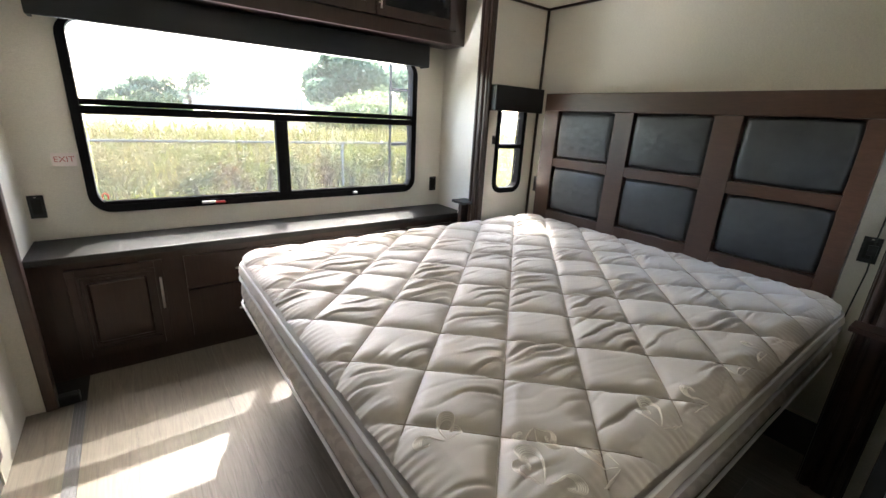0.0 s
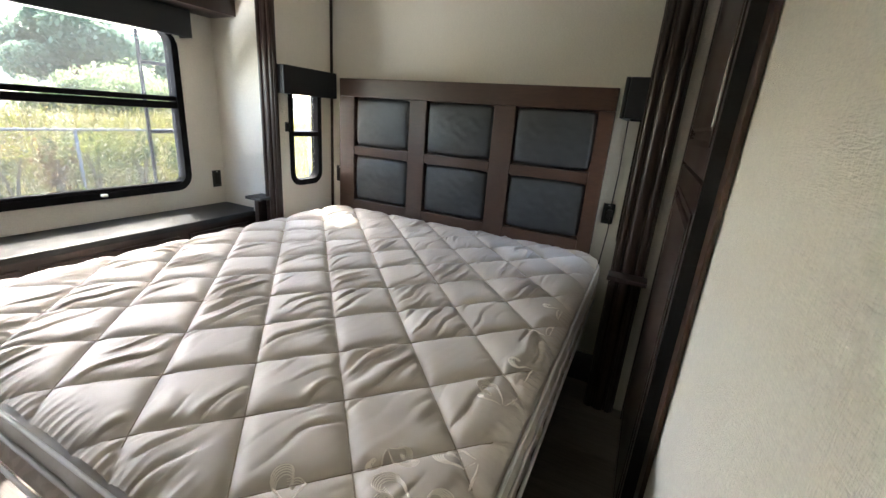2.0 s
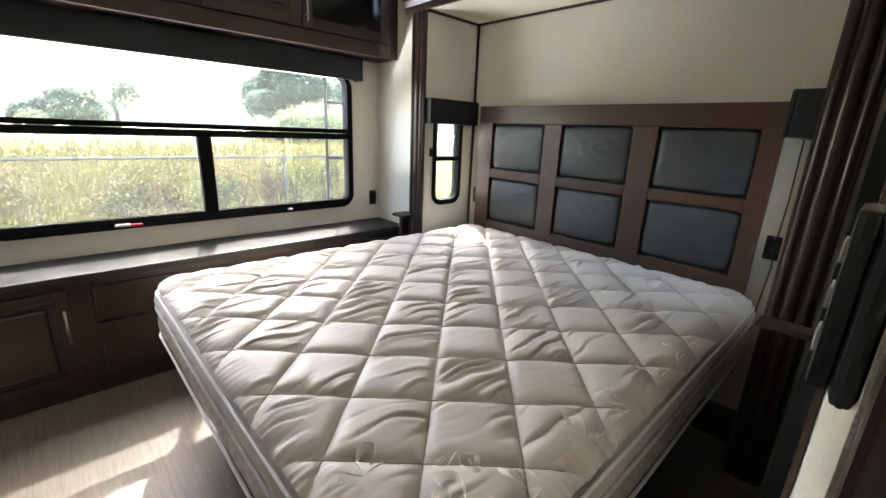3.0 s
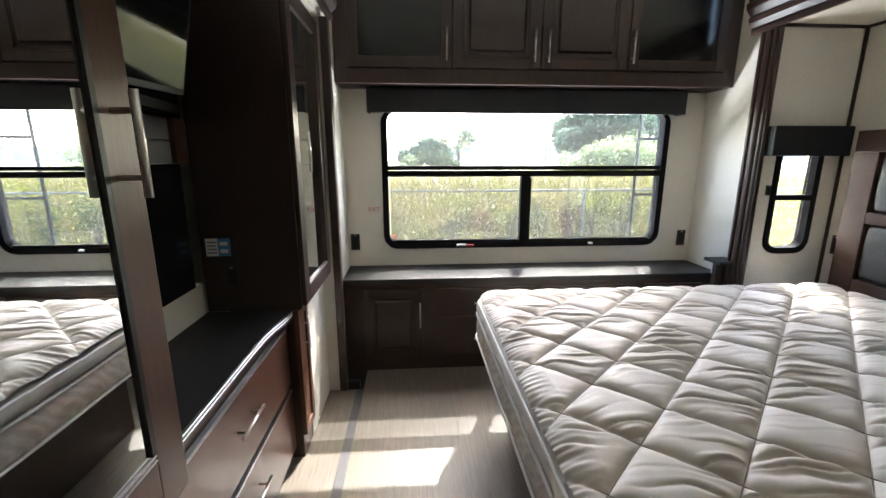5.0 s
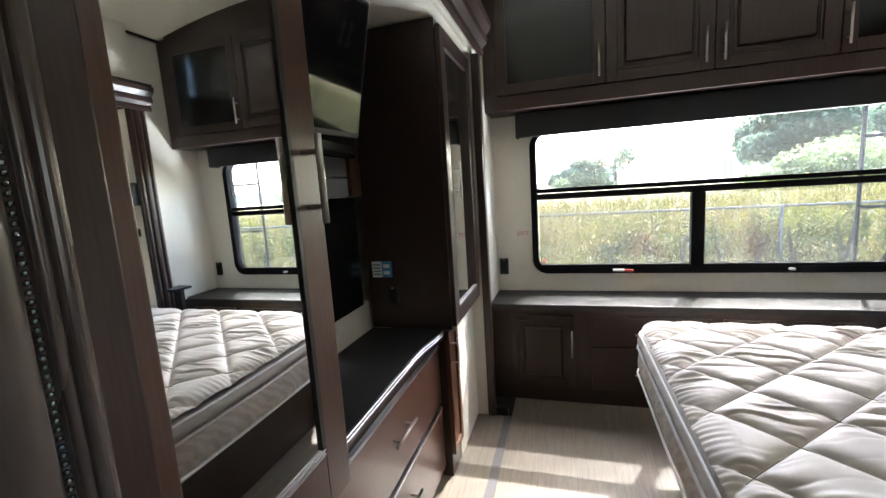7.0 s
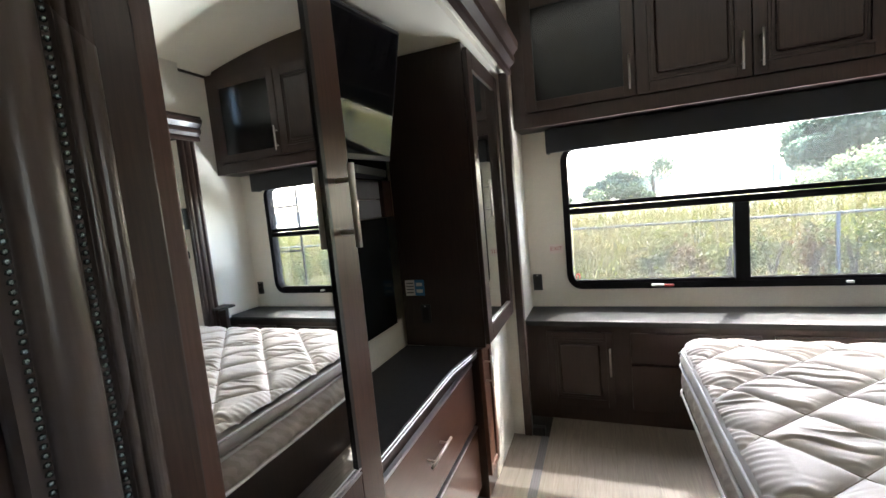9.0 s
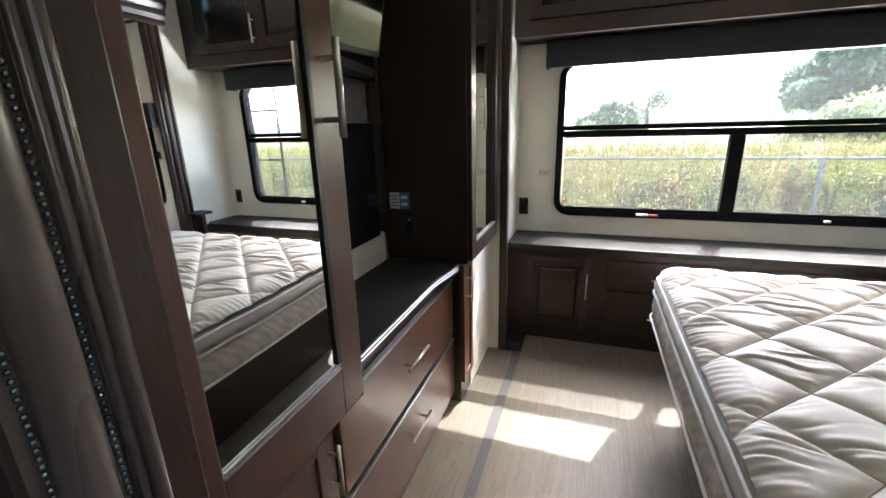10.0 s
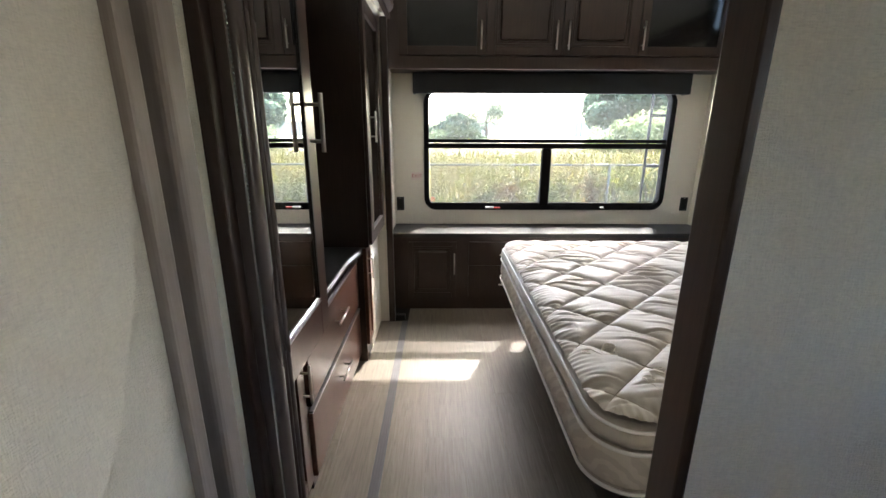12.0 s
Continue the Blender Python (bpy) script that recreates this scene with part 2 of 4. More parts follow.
def extruded(profile, axis, lo, hi, bm=None):
    """A closed outline in the two other axes, drawn out along axis ('x', 'y' or 'z')."""
    bm = bm or bmesh.new()
    def place(p, s):
        return {"x": (s, p[0], p[1]), "y": (p[0], s, p[1]), "z": (p[0], p[1], s)}[axis]
    a = [bm.verts.new(place(p, lo)) for p in profile]
    z = [bm.verts.new(place(p, hi)) for p in profile]
    n = len(profile)
    fs = [bm.faces.new((a[i], a[(i + 1) % n], z[(i + 1) % n], z[i])) for i in range(n)]
    fs += [bm.faces.new(a[::-1]), bm.faces.new(z)]
    bmesh.ops.recalc_face_normals(bm, faces=fs)
    return bm


def rounded(x0, x1, z0, z1, r, seg=6):
    pts = []
    for cx, cz, a0 in ((x1 - r, z1 - r, 0), (x0 + r, z1 - r, 90), (x0 + r, z0 + r, 180), (x1 - r, z0 + r, 270)):
        for k in range(seg + 1):
            a = radians(a0 + 90 * k / seg)
            pts.append((cx + r * math.cos(a), cz + r * math.sin(a)))
    return pts


def ring(outer, inner, y0, y1, bm=None):
    """A frame between two outlines of equal count in x and z, from y0 (front) to y1."""
    bm = bm or bmesh.new()
    n = len(outer)
    of, nf, ob_, nb = ([bm.verts.new((p[0], y, p[1])) for p in loop] for loop, y in ((outer, y0), (inner, y0), (outer, y1), (inner, y1)))
    fs = []
    for i in range(n):
        j = (i + 1) % n
        for quad in ((of[i], of[j], nf[j], nf[i]), (nf[i], nf[j], nb[j], nb[i]), (nb[i], nb[j], ob_[j], ob_[i]), (ob_[i], ob_[j], of[j], of[i])):
            fs.append(bm.faces.new(quad))
    bmesh.ops.recalc_face_normals(bm, faces=fs)
    return bm


def tube(points, r, seg=8, bm=None, cap=True):
    bm = bm or bmesh.new()
    pts = [Vector(p) for p in points]
    rings = []
    for i, p in enumerate(pts):
        d = (pts[min(i + 1, len(pts) - 1)] - pts[max(i - 1, 0)]).normalized()
        u = d.cross(Vector((0, 0, 1)) if abs(d.z) < 0.9 else Vector((1, 0, 0))).normalized()
        w = d.cross(u)
        rr = r[i] if isinstance(r, (list, tuple)) else r
        rings.append([bm.verts.new(p + rr * (math.cos(2 * math.pi * k / seg) * u + math.sin(2 * math.pi * k / seg) * w)) for k in range(seg)])
    for a, z in zip(rings, rings[1:]):
        for k in range(seg):
            bm.faces.new((a[k], a[(k + 1) % seg], z[(k + 1) % seg], z[k]))
    if cap:
        bm.faces.new(rings[0][::-1])
        bm.faces.new(rings[-1])
    return bm


def bar_handle(parent, u, y, z, length, upright=True, r=0.006, reach=0.032):
    """A nickel bar pull with two posts, standing off a face at depth y that looks towards -y."""
    h = length / 2
    ends = ((u, y - reach, z - h), (u, y - reach, z + h)) if upright else ((u - h, y - reach, z), (u + h, y - reach, z))
    hd = part("handle", tube(ends, r, 10), NICKEL, parent, "brushed nickel bar handle", smooth=True)
    for s in (-0.62, 0.62):
        p = (u, y, z + s * h) if upright else (u + s * h, y, z)
        q = (p[0], y - reach, p[2])
        part("post", tube((p, q), r * 0.75, 8), NICKEL, hd)
    return hd


def panel_front(parent, name, u0, u1, z0, z1, y, mat, rail=0.06, insert=None, raised=True, thick=0.02, label=""):
    """A cabinet door: stiles and rails round a raised or flat panel; its face at depth y looks towards -y."""
    bm = add_box(bmesh.new(), u0 + 0.002, u1 - 0.002, y + thick - 0.004, y + thick, z0 + 0.002, z1 - 0.002)
    for a in ((u0, u0 + rail, z0, z1), (u1 - rail, u1, z0, z1), (u0 + rail, u1 - rail, z0, z0 + rail), (u0 + rail, u1 - rail, z1 - rail, z1)):
        add_box(bm, a[0], a[1], y, y + thick, a[2], a[3], 0.003)
    door = part(name, bm, mat, parent, label)
    i0, i1, k0, k1 = u0 + rail, u1 - rail, z0 + rail, z1 - rail
    part("panel", box(i0, i1, y + 0.009, y + thick - 0.005, k0, k1), insert or mat, door)
    if raised and i1 - i0 > 0.1:
        w, g = 0.012, 0.035
        outer = [(i0, k0), (i1, k0), (i1, k1), (i0, k1)]
        inner = [(i0 + w, k0 + w), (i1 - w, k0 + w), (i1 - w, k1 - w), (i0 + w, k1 - w)]
        part("moulding", ring(outer, inner, y - 0.004, y + 0.010), mat, door)
        part("bead", ring([(i0 + w + 0.006, k0 + w + 0.006), (i1 - w - 0.006, k0 + w + 0.006), (i1 - w - 0.006, k1 - w - 0.006), (i0 + w + 0.006, k1 - w - 0.006)], [(i0 + w + 0.013, k0 + w + 0.013), (i1 - w - 0.013, k0 + w + 0.013), (i1 - w - 0.013, k1 - w - 0.013), (i0 + w + 0.013, k1 - w - 0.013)], y + 0.003, y + 0.010), mat, door)
        part("raised_field", box(i0 + g, i1 - g, y - 0.005, y + 0.012, k0 + g, k1 - g, bevel=0.012, seg=1), mat, door)
    return door


# ---- setting ----
def wall(name, *boxes, mat=None, label="beige linen-textured wall covering"):
    bm = bmesh.new()
    for b6 in boxes:
        add_box(bm, *b6)
    return solid(name, bm, mat or WALL, label, "wall", kind="structure")


def arch(x):
    return 2.82 - 0.15 * ((x - 1.70) / 1.25) ** 2


WX0, WX1, WZ0, WZ1 = 0.72, 2.69, 0.79, 1.70
TOP = 2.84
wall("wall_north", (0.40, WX0, 3.31, 3.37, 0, TOP), (WX1, 3.06, 3.31, 3.37, 0, TOP), (WX0, WX1, 3.31, 3.37, 0, WZ0), (WX0, WX1, 3.31, 3.37, WZ1, TOP))
wall("wall_east", (2.97, 3.03, 2.785, 3.31, 0, TOP), (2.97, 3.03, 0.438, 0.60, 0, TOP), (2.90, 2.96, 0.60, 2.785, 2.15, TOP))
SX0, SX1, SZ0, SZ1 = 3.06, 3.30, 0.855, 1.50
wall("wall_bed_slide_north", (2.93, SX0, 2.735, 2.785, 0, 2.15), (SX1, 3.51, 2.735, 2.785, 0, 2.15), (SX0, SX1, 2.735, 2.785, 0, SZ0), (SX0, SX1, 2.735, 2.785, SZ1, 2.15))
wall("wall_bed_slide_south", (2.93, SX0, 0.60, 0.65, 0, 2.15), (SX1, 3.51, 0.60, 0.65, 0, 2.15), (SX0, SX1, 0.60, 0.65, 0, SZ0), (SX0, SX1, 0.60, 0.65, SZ1, 2.15))
wall("wall_headboard", (3.455, 3.51, 0.65, 2.735, 0, 2.15))
wall("wall_south", (1.222, 3.03, 0.36, 0.434, 0, TOP), (0.30, 1.222, 0.36, 0.434, 2.06, TOP))
wall("wall_west_north", (0.39, 0.445, 2.775, 3.31, 0, TOP), (0.42, 0.48, 0.43, 2.775, 2.13, TOP))
wall("wall_slide_west", (-0.16, -0.10, 0.60, 2.775, 0, 2.13), (-0.10, 0.44, 2.735, 2.775, 0, 2.13), (-0.10, 0.40, 0.60, 0.64, 0, 2.13))
wall("wall_hall_west", (0.34, 0.42, -1.7, 0.372, 0, TOP), (0.34, 0.435, 0.480, 0.525, 0, 2.13))
wall("wall_hall_east", (2.20, 2.26, -1.7, -0.61, 0, TOP), (2.20, 2.26, -0.23, 0.36, 0, TOP), (2.20, 2.26, -0.61, -0.23, 0, 1.2), (2.20, 2.26, -0.61, -0.23, 1.7, TOP))
wall("wall_hall_south", (0.34, 2.26, -1.76, -1.7, 0, TOP))


def ceiling_strip(x0, x1, y0, y1):
    bm = bmesh.new()
    xs = np.linspace(x0, x1, 25)
    low = [[bm.verts.new((x, y, arch(x))) for x in xs] for y in (y0, y1)]
    up = [[bm.verts.new((x, y, arch(x) + 0.06)) for x in xs] for y in (y0, y1)]
    for i in range(24):
        for a, z in ((low[0], low[1]), (up[0], up[1]), (low[0], up[0]), (low[1], up[1])):
            bm.faces.new((a[i], a[i + 1], z[i + 1], z[i]))
    for i in (0, 24):
        bm.faces.new((low[0][i], low[1][i], up[1][i], up[0][i]))
    bmesh.ops.recalc_face_normals(bm, faces=bm.faces)
    return bm


solid("ceiling", ceiling_strip(0.30, 3.06, -1.76, 3.37), CEIL, "cream vaulted vinyl ceiling", "ceiling", kind="structure")
solid("ceiling_bed_slide", box(2.93, 3.51, 0.60, 2.785, 2.12, 2.18), CEIL, "flat cream ceiling over the bed head", "ceiling", kind="structure")
solid("ceiling_wardrobe_slide", box(-0.16, 0.44, 0.60, 2.775, 2.10, 2.16), CEIL, "flat cream ceiling over the wardrobe", "ceiling", kind="structure")

# floor: vinyl planks on a base, with a rubber joint where the wardrobe slide begins
floor = solid("floor", box(-0.16, 3.51, -1.76, 3.37, -0.08, -0.004), DARKGAP, "greige wood-look vinyl plank floor", "floor", kind="structure")


def fluted(name, x, y0, y1, z0, z1, facing, label):
    """A pilaster whose face, with flutes and half-round ribs, looks along x (facing -1 or 1) and stands 3 cm proud of x."""
    n, prof = 48, []
    for i in range(n + 1):
        s = i / n
        d = 0.022
        for c0, w, h in ((0.18, 0.09, 0.010), (0.5, 0.16, 0.014), (0.82, 0.09, 0.010)):
            q = (s - c0) / w
            if abs(q) < 1:
                d += h * math.sqrt(1 - q * q)
        if s < 0.03 or s > 0.97:
            d -= 0.008
        prof.append((x + facing * d, y0 + s * (y1 - y0)))
    prof += [(x, y1), (x, y0)]
    return solid(name, extruded(prof, "z", z0, z1), WOOD, label, "trim", kind="structure")


fluted("trim_post_north", 2.95, 2.72, 2.86, 0, 2.12, -1, "dark fluted wooden pilaster beside the bed head")
fluted("trim_post_south", 2.95, 0.515, 0.655, 0, 2.12, -1, "dark fluted wooden pilaster beside the bed head")

CROWN = [(0, 0), (0.022, 0), (0.026, 0.02), (0.018, 0.035), (0.045, 0.06), (0.05, 0.085), (0.04, 0.095), (0.07, 0.13), (0.075, 0.16), (0.062, 0.17), (0.062, 0.185), (0, 0.185)]
solid("trim_crown_east", extruded([(2.96 - 0.06 - a, 2.095 + h) for a, h in CROWN], "y", 0.50, 2.87), WOOD, "dark stepped crown moulding over the bed slide", "trim", kind="structure")
solid("trim_crown_west", extruded([(0.48 + a, 2.095 + h) for a, h in CROWN], "y", 0.44, 2.775), WOOD, "dark stepped crown moulding over the wardrobe slide", "trim", kind="structure")
solid("trim_slide_end", box(0.441, 0.485, 2.722, 2.776, 0, 2.10, bevel=0.006), WOOD, "dark wooden corner trim of the slide-out", "trim", kind="structure")
solid("trim_slide_foot", box(0.486, 0.56, 2.735, 2.78, 0, 0.045, bevel=0.006), BLACK, "small black floor bracket at the slide corner", "trim", kind="structure")
solid("trim_corner_north", box(3.44, 3.455, 2.72, 2.735, 0, 2.12, bevel=0.003), WOOD, "thin dark corner strip", "trim", kind="structure")
solid("trim_corner_south", box(3.44, 3.455, 0.65, 0.665, 0, 2.12, bevel=0.003), WOOD, "thin dark corner strip", "trim", kind="structure")
solid("trim_ceiling_head", box(3.443, 3.455, 0.665, 2.72, 2.105, 2.12), WOOD, "thin dark ceiling strip", "trim", kind="structure")
solid("trim_ceiling_slide_north", box(2.93, 3.44, 2.723, 2.735, 2.105, 2.12), WOOD, "thin dark ceiling strip", "trim", kind="structure")
for nm, xx in (("trim_ceiling_east", 2.955), ("trim_ceiling_west", 0.455)):
    solid(nm, box(xx, xx + 0.018, 2.79 if xx > 1 else 2.78, 3.075, arch(xx) - 0.02, arch(xx) - 0.002), WOOD, "thin dark ceiling strip", "trim", kind="structure")

# doorway between bedroom and hall
solid("trim_door_jamb_east", box(1.203, 1.2215, 0.357, 0.4325, 0, 2.06, bevel=0.004), WOOD, "dark wooden door jamb", "trim", kind="structure")
solid("trim_door_head", box(0.46, 1.202, 0.358, 0.4325, 2.02, 2.059, bevel=0.004), WOOD, "dark wooden door head", "trim", kind="structure")
solid("trim_hall_casing", box(0.345, 0.436, 0.373, 0.407, 0, 2.018, bevel=0.006), WOOD_PALE, "pale greige wood-grain casing at the hall wall", "trim", kind="structure")
# the slot's shade is a near-black box set back between the casings
solid("trim_hall_slot_shade", box(0.345, 0.40, 0.408, 0.425, 0, 2.018), DARKGAP, "near-black strip painting the shade in the pocket door slot", "trim", kind="structure")
solid("trim_pocket_door_edge", box(0.345, 0.452, 0.426, 0.479, 0, 2.018, bevel=0.014, seg=4), WOOD_PALE, "pale greige rounded edge beside the pocket door slot", "trim", kind="structure")
solid("trim_door_stile", box(0.30, 0.458, 0.526, 0.5635, 0, 2.09, bevel=0.004), WOOD, "dark wooden stile beside the wardrobe", "trim", kind="structure")


def beaded_post(y0, y1, x, z0, z1):
    """A rounded post flanked by two strings of beads and stepped edges."""
    post = thing("trim_beaded_post", label="dark pilaster with a rounded shaft and two strings of pewter beads", category="trim", kind="structure")
    prof = [(0.0, 0.0), (0.001, 0.014), (0.009, 0.014), (0.011, 0.008), (0.020, 0.008)]
    for k in range(41):
        a = math.pi * k / 40
        prof.append((0.0435 - 0.0230 * math.cos(a), 0.008 + 0.019 * math.sin(a)))
    prof += [(0.067, 0.008), (0.076, 0.008), (0.077, 0.014)]
    for c0, r, d in ((0.0825, 0.0045, 0.017), (0.0975, 0.0085, 0.018)):
        prof.append((c0 - r, d - 0.003))
        for k in range(9):
            a = math.pi * k / 8
            prof.append((c0 - r * math.cos(a), d + 0.9 * r * math.sin(a)))
        prof.append((c0 + r, d - 0.003))
    prof += [(0.1065, 0.012), (y1 - y0, 0.0)]
    part("shaft", extruded([(x + d, y0 + q) for q, d in prof] + [(x - 0.03, y1), (x - 0.03, y0)], "z", z0, z1), WOOD_POST, post)
    for q in (0.0155, 0.0715):
        bm = bmesh.new()
        for k in range(int((z1 - z0) / 0.0085)):
            bmesh.ops.create_icosphere(bm, subdivisions=1, radius=0.0034, matrix=Matrix.Translation((x + 0.0105, y0 + q, z0 + 0.004 + 0.0085 * k)))
        tagged(part("bead_string", bm, BEAD, post, "string of small dark pewter beads", smooth=True), kind="stuff")


beaded_post(0.5645, 0.6725, 0.4615, 0, 2.09)
solid("trim_wardrobe_stile", box(0.30, 0.447, 0.6735, 0.735, 0, 2.09, bevel=0.003), WOOD, "dark wooden stile beside the mirror", "trim", kind="structure")

# ---- large window ----
win = thing("window_1", (0, 0, 0), label="black-framed slider window with rounded corners and three panes", category="window", kind="structure")
part("window_frame", ring(rounded(0.695, 2.715, 0.765, 1.725, 0.10), rounded(0.735, 2.675, 0.805, 1.705, 0.065), 3.285, 3.36), FRAME, win)
bm = box(0.735, 2.675, 3.288, 3.34, 1.272, 1.312, bevel=0.003)
add_box(bm, 0.735, 2.675, 3.296, 3.34, 1.316, 1.345, 0.003)
part("crossbar", bm, FRAME, win)
part("mullion", box(1.668, 1.742, 3.290, 3.34, 0.80, 1.271, bevel=0.003), FRAME, win)
bm = box(0.735, 1.667, 3.297, 3.335, 0.800, 0.822, bevel=0.002)
add_box(bm, 1.743, 2.675, 3.297, 3.335, 0.800, 0.822, 0.002)
part("sash_rail", bm, FRAME, win)
for a, z in (((0.735, 2.675), (1.346, 1.706)), ((0.735, 1.667), (0.823, 1.271)), ((1.743, 2.675), (0.823, 1.271))):
    g = part("pane", box(a[0], a[1], 3.325, 3.329, z[0], z[1]), GLASS, win, "clear glass pane")
    g.visible_shadow = False
for a in ((0.745, 1.667), (1.743, 2.665)):
    part("insect_screen", box(a[0], a[1], 3.345, 3.346, 0.812, 1.271), SCREENING, win, "fine grey insect screen")
for u, lab in ((1.28, 1), (2.21, 0)):
    bm = box(u - 0.07 if lab else u - 0.03, u, 3.262, 3.286, 0.783, 0.797, bevel=0.004)
    part("latch", bm, WHITE, win, "pale window latch")
    if lab:
        part("latch", box(u + 0.001, u + 0.055, 3.264, 3.286, 0.780, 0.793, bevel=0.004), RED, win, "red pull of the emergency exit latch")
bm = bmesh.new()
tube([(0.765 + 0.012 * math.cos(a), 3.31, 0.845 + 0.02 * math.sin(a)) for a in np.linspace(-0.6, math.pi + 0.6, 12)], 0.0035, 6, bm)
part("pull_loop", bm, RED, win, "small red pull loop")


def side_window(name, y0, facing):
    """A slim round-ended window in a side wall of the bed slide; facing -1 looks to -y."""
    w = thing(name, (0, 0, 0), label="slim black window with a rounded foot", category="window", kind="structure")
    yf = y0 + facing * 0.014
    yb = y0 - facing * 0.05
    part("window_frame", ring(rounded(3.04, 3.33, 0.822, 1.53, 0.085), rounded(3.07, 3.295, 0.86, 1.50, 0.055), min(yf, yb), max(yf, yb)), FRAME, w)
    a, z = sorted((yf + facing * 0.001, yb))
    part("crossbar", box(3.069, 3.296, a, z, 1.150, 1.182, bevel=0.003), FRAME, w)
    ym = y0 - facing * 0.03
    for z0, z1 in ((0.86, 1.150), (1.182, 1.50)):
        g = part("pane", box(3.07, 3.295, ym, ym + 0.004, z0, z1), GLASS, w, "clear glass pane")
        g.visible_shadow = False


side_window("window_2", 2.735, -1)
side_window("window_3", 0.65, 1)


def valance(name, x0, x1, y0, y1, z0, z1, label):
    v = thing(name, label=label, category="valance")
    front, back = (y0, y1) if y1 > 2 else (y1, y0)
    d = 1 if back > front else -1
    lo, hi = sorted((front, front + d * 0.018))
    part("front_board", box(x0, x1, lo, hi, z0, z1, bevel=0.007, seg=3), NAVY, v)
    lo, hi = sorted((front + d * 0.0185, back))
    for a, z in ((x0 + 0.001, x0 + 0.016), (x1 - 0.016, x1 - 0.001)):
        part("end_cap", box(a, z, lo, hi, z0 + 0.001, z1 - 0.001, bevel=0.003), NAVY, v)
    part("top_board", box(x0 + 0.0165, x1 - 0.0165, lo, hi, z1 - 0.016, z1 - 0.002), NAVY, v)
    return v


valance("window_valance", 0.616, 2.762, 3.203, 3.309, 1.685, 1.838, "black padded valance box above the large window")
valance("window_valance", 2.955, 3.438, 2.672, 2.734, 1.410, 1.578, "short black valance box above the slim window")
valance("window_valance", 2.955, 3.438, 0.651, 0.745, 1.390, 1.556, "short black valance box above the slim window")

# ---- overhead cabinet ----
oh = thing("overhead_cabinet", (0, 0, 0), label="dark wooden overhead cabinet with arched top and four doors", category="cabinet")
OY = 3.07
xs = np.linspace(0.447, 2.968, 21)
part("body", extruded([(x, arch(x) - 0.004) for x in xs] + [(2.968, 1.842), (0.447, 1.842)], "y", OY + 0.022, 3.308), WOOD, oh)
bm = bmesh.new()
for a in ((0.447, 0.53, 1.842, arch(0.447) - 0.004), (2.885, 2.968, 1.842, arch(2.968) - 0.004), (0.53, 2.885, 1.842, 1.925)):
    add_box(bm, a[0], a[1], OY, OY + 0.021, a[2], a[3])
extruded([(x, arch(x) - 0.004) for x in np.linspace(0.53, 2.885, 21)] + [(2.885, 2.60), (0.53, 2.60)], "y", OY, OY + 0.021, bm)
part("face_frame", bm, WOOD, oh)
for u0, u1, hx, ins in ((0.53, 1.150, 1.118, INSERT), (1.156, 1.697, 1.652, None), (1.703, 2.245, 1.738, None), (2.251, 2.88, 2.268, INSERT)):
    d = panel_front(oh, "door", u0, u1, 1.93, 2.595, OY - 0.016, WOOD, 0.062, ins, ins is None, label="door with black glass insert" if ins else "raised-panel wooden door")
    bar_handle(d, hx, OY - 0.016, 2.058, 0.187)

# ---- sideboard under the window ----
sb = thing("sideboard", (0, 0, 0), label="low dark wooden built-in cabinet under the window", category="cabinet")
FY = 2.968
part("body", box(0.447, 2.968, FY, 3.305, 0.0, 0.606), WOOD, sb)
d = panel_front(sb, "door", 0.575, 0.957, 0.10, 0.57, FY - 0.018, WOOD, 0.036)
bar_handle(d, 0.940, FY - 0.018, 0.40, 0.17)
d = panel_front(sb, "door", 2.45, 2.86, 0.10, 0.57, FY - 0.018, WOOD, 0.036)
bar_handle(d, 2.468, FY - 0.018, 0.40, 0.17)
for u0 in (1.055, 1.75):
    for z0, z1 in ((0.386, 0.57), (0.10, 0.376)):
        dr = part("drawer", box(u0, u0 + 0.64, FY - 0.018, FY, z0, z1, bevel=0.004), WOOD, sb)
        bar_handle(dr, u0 + 0.325, FY - 0.018, (0.474 if z0 > 0.3 else 0.227), 0.17, upright=False)
part("worktop", box(0.447, 2.968, 2.945, 3.308, 0.608, 0.641, bevel=0.006), COUNTER, sb, "charcoal laminate worktop")
fl = thing("wall_shelf", (0, 0, 0), label="small dark shelf beside the bed pilaster", category="shelf")
part("board", box(2.832, 2.968, 2.79, 2.938, 0.735, 0.755, bevel=0.004), COUNTER, fl)
part("support", box(2.895, 2.968, 2.90, 2.935, 0.642, 0.734), WALL, fl, "beige covered support block")
part("bracket", box(2.87, 2.948, 2.862, 2.898, 0.55, 0.734, bevel=0.003), WOOD, fl, "dark wooden bracket")
fl = thing("wall_shelf", (0, 0, 0), label="small dark shelf beside the bed pilaster", category="shelf")
part("board", box(2.82, 2.91, 0.50, 0.66, 0.715, 0.735, bevel=0.004), WOOD, fl)


def outlet(name, at, turn, w=0.062, h=0.115, label="small black plastic wall socket plate"):
    o = thing(name, at, turn, label, "socket", "wall sockets")
    part("plate", box(-w / 2, w / 2, -0.008, 0, -h / 2, h / 2, bevel=0.003), BLACK, o)
    part("insert", box(-w * 0.3, w * 0.3, -0.011, -0.009, -h * 0.33, h * 0.33, bevel=0.001), DARKGAP, o)
    part("screw", box(-0.004, 0.004, -0.012, -0.0085, h * 0.40, h * 0.44), NICKEL, o)


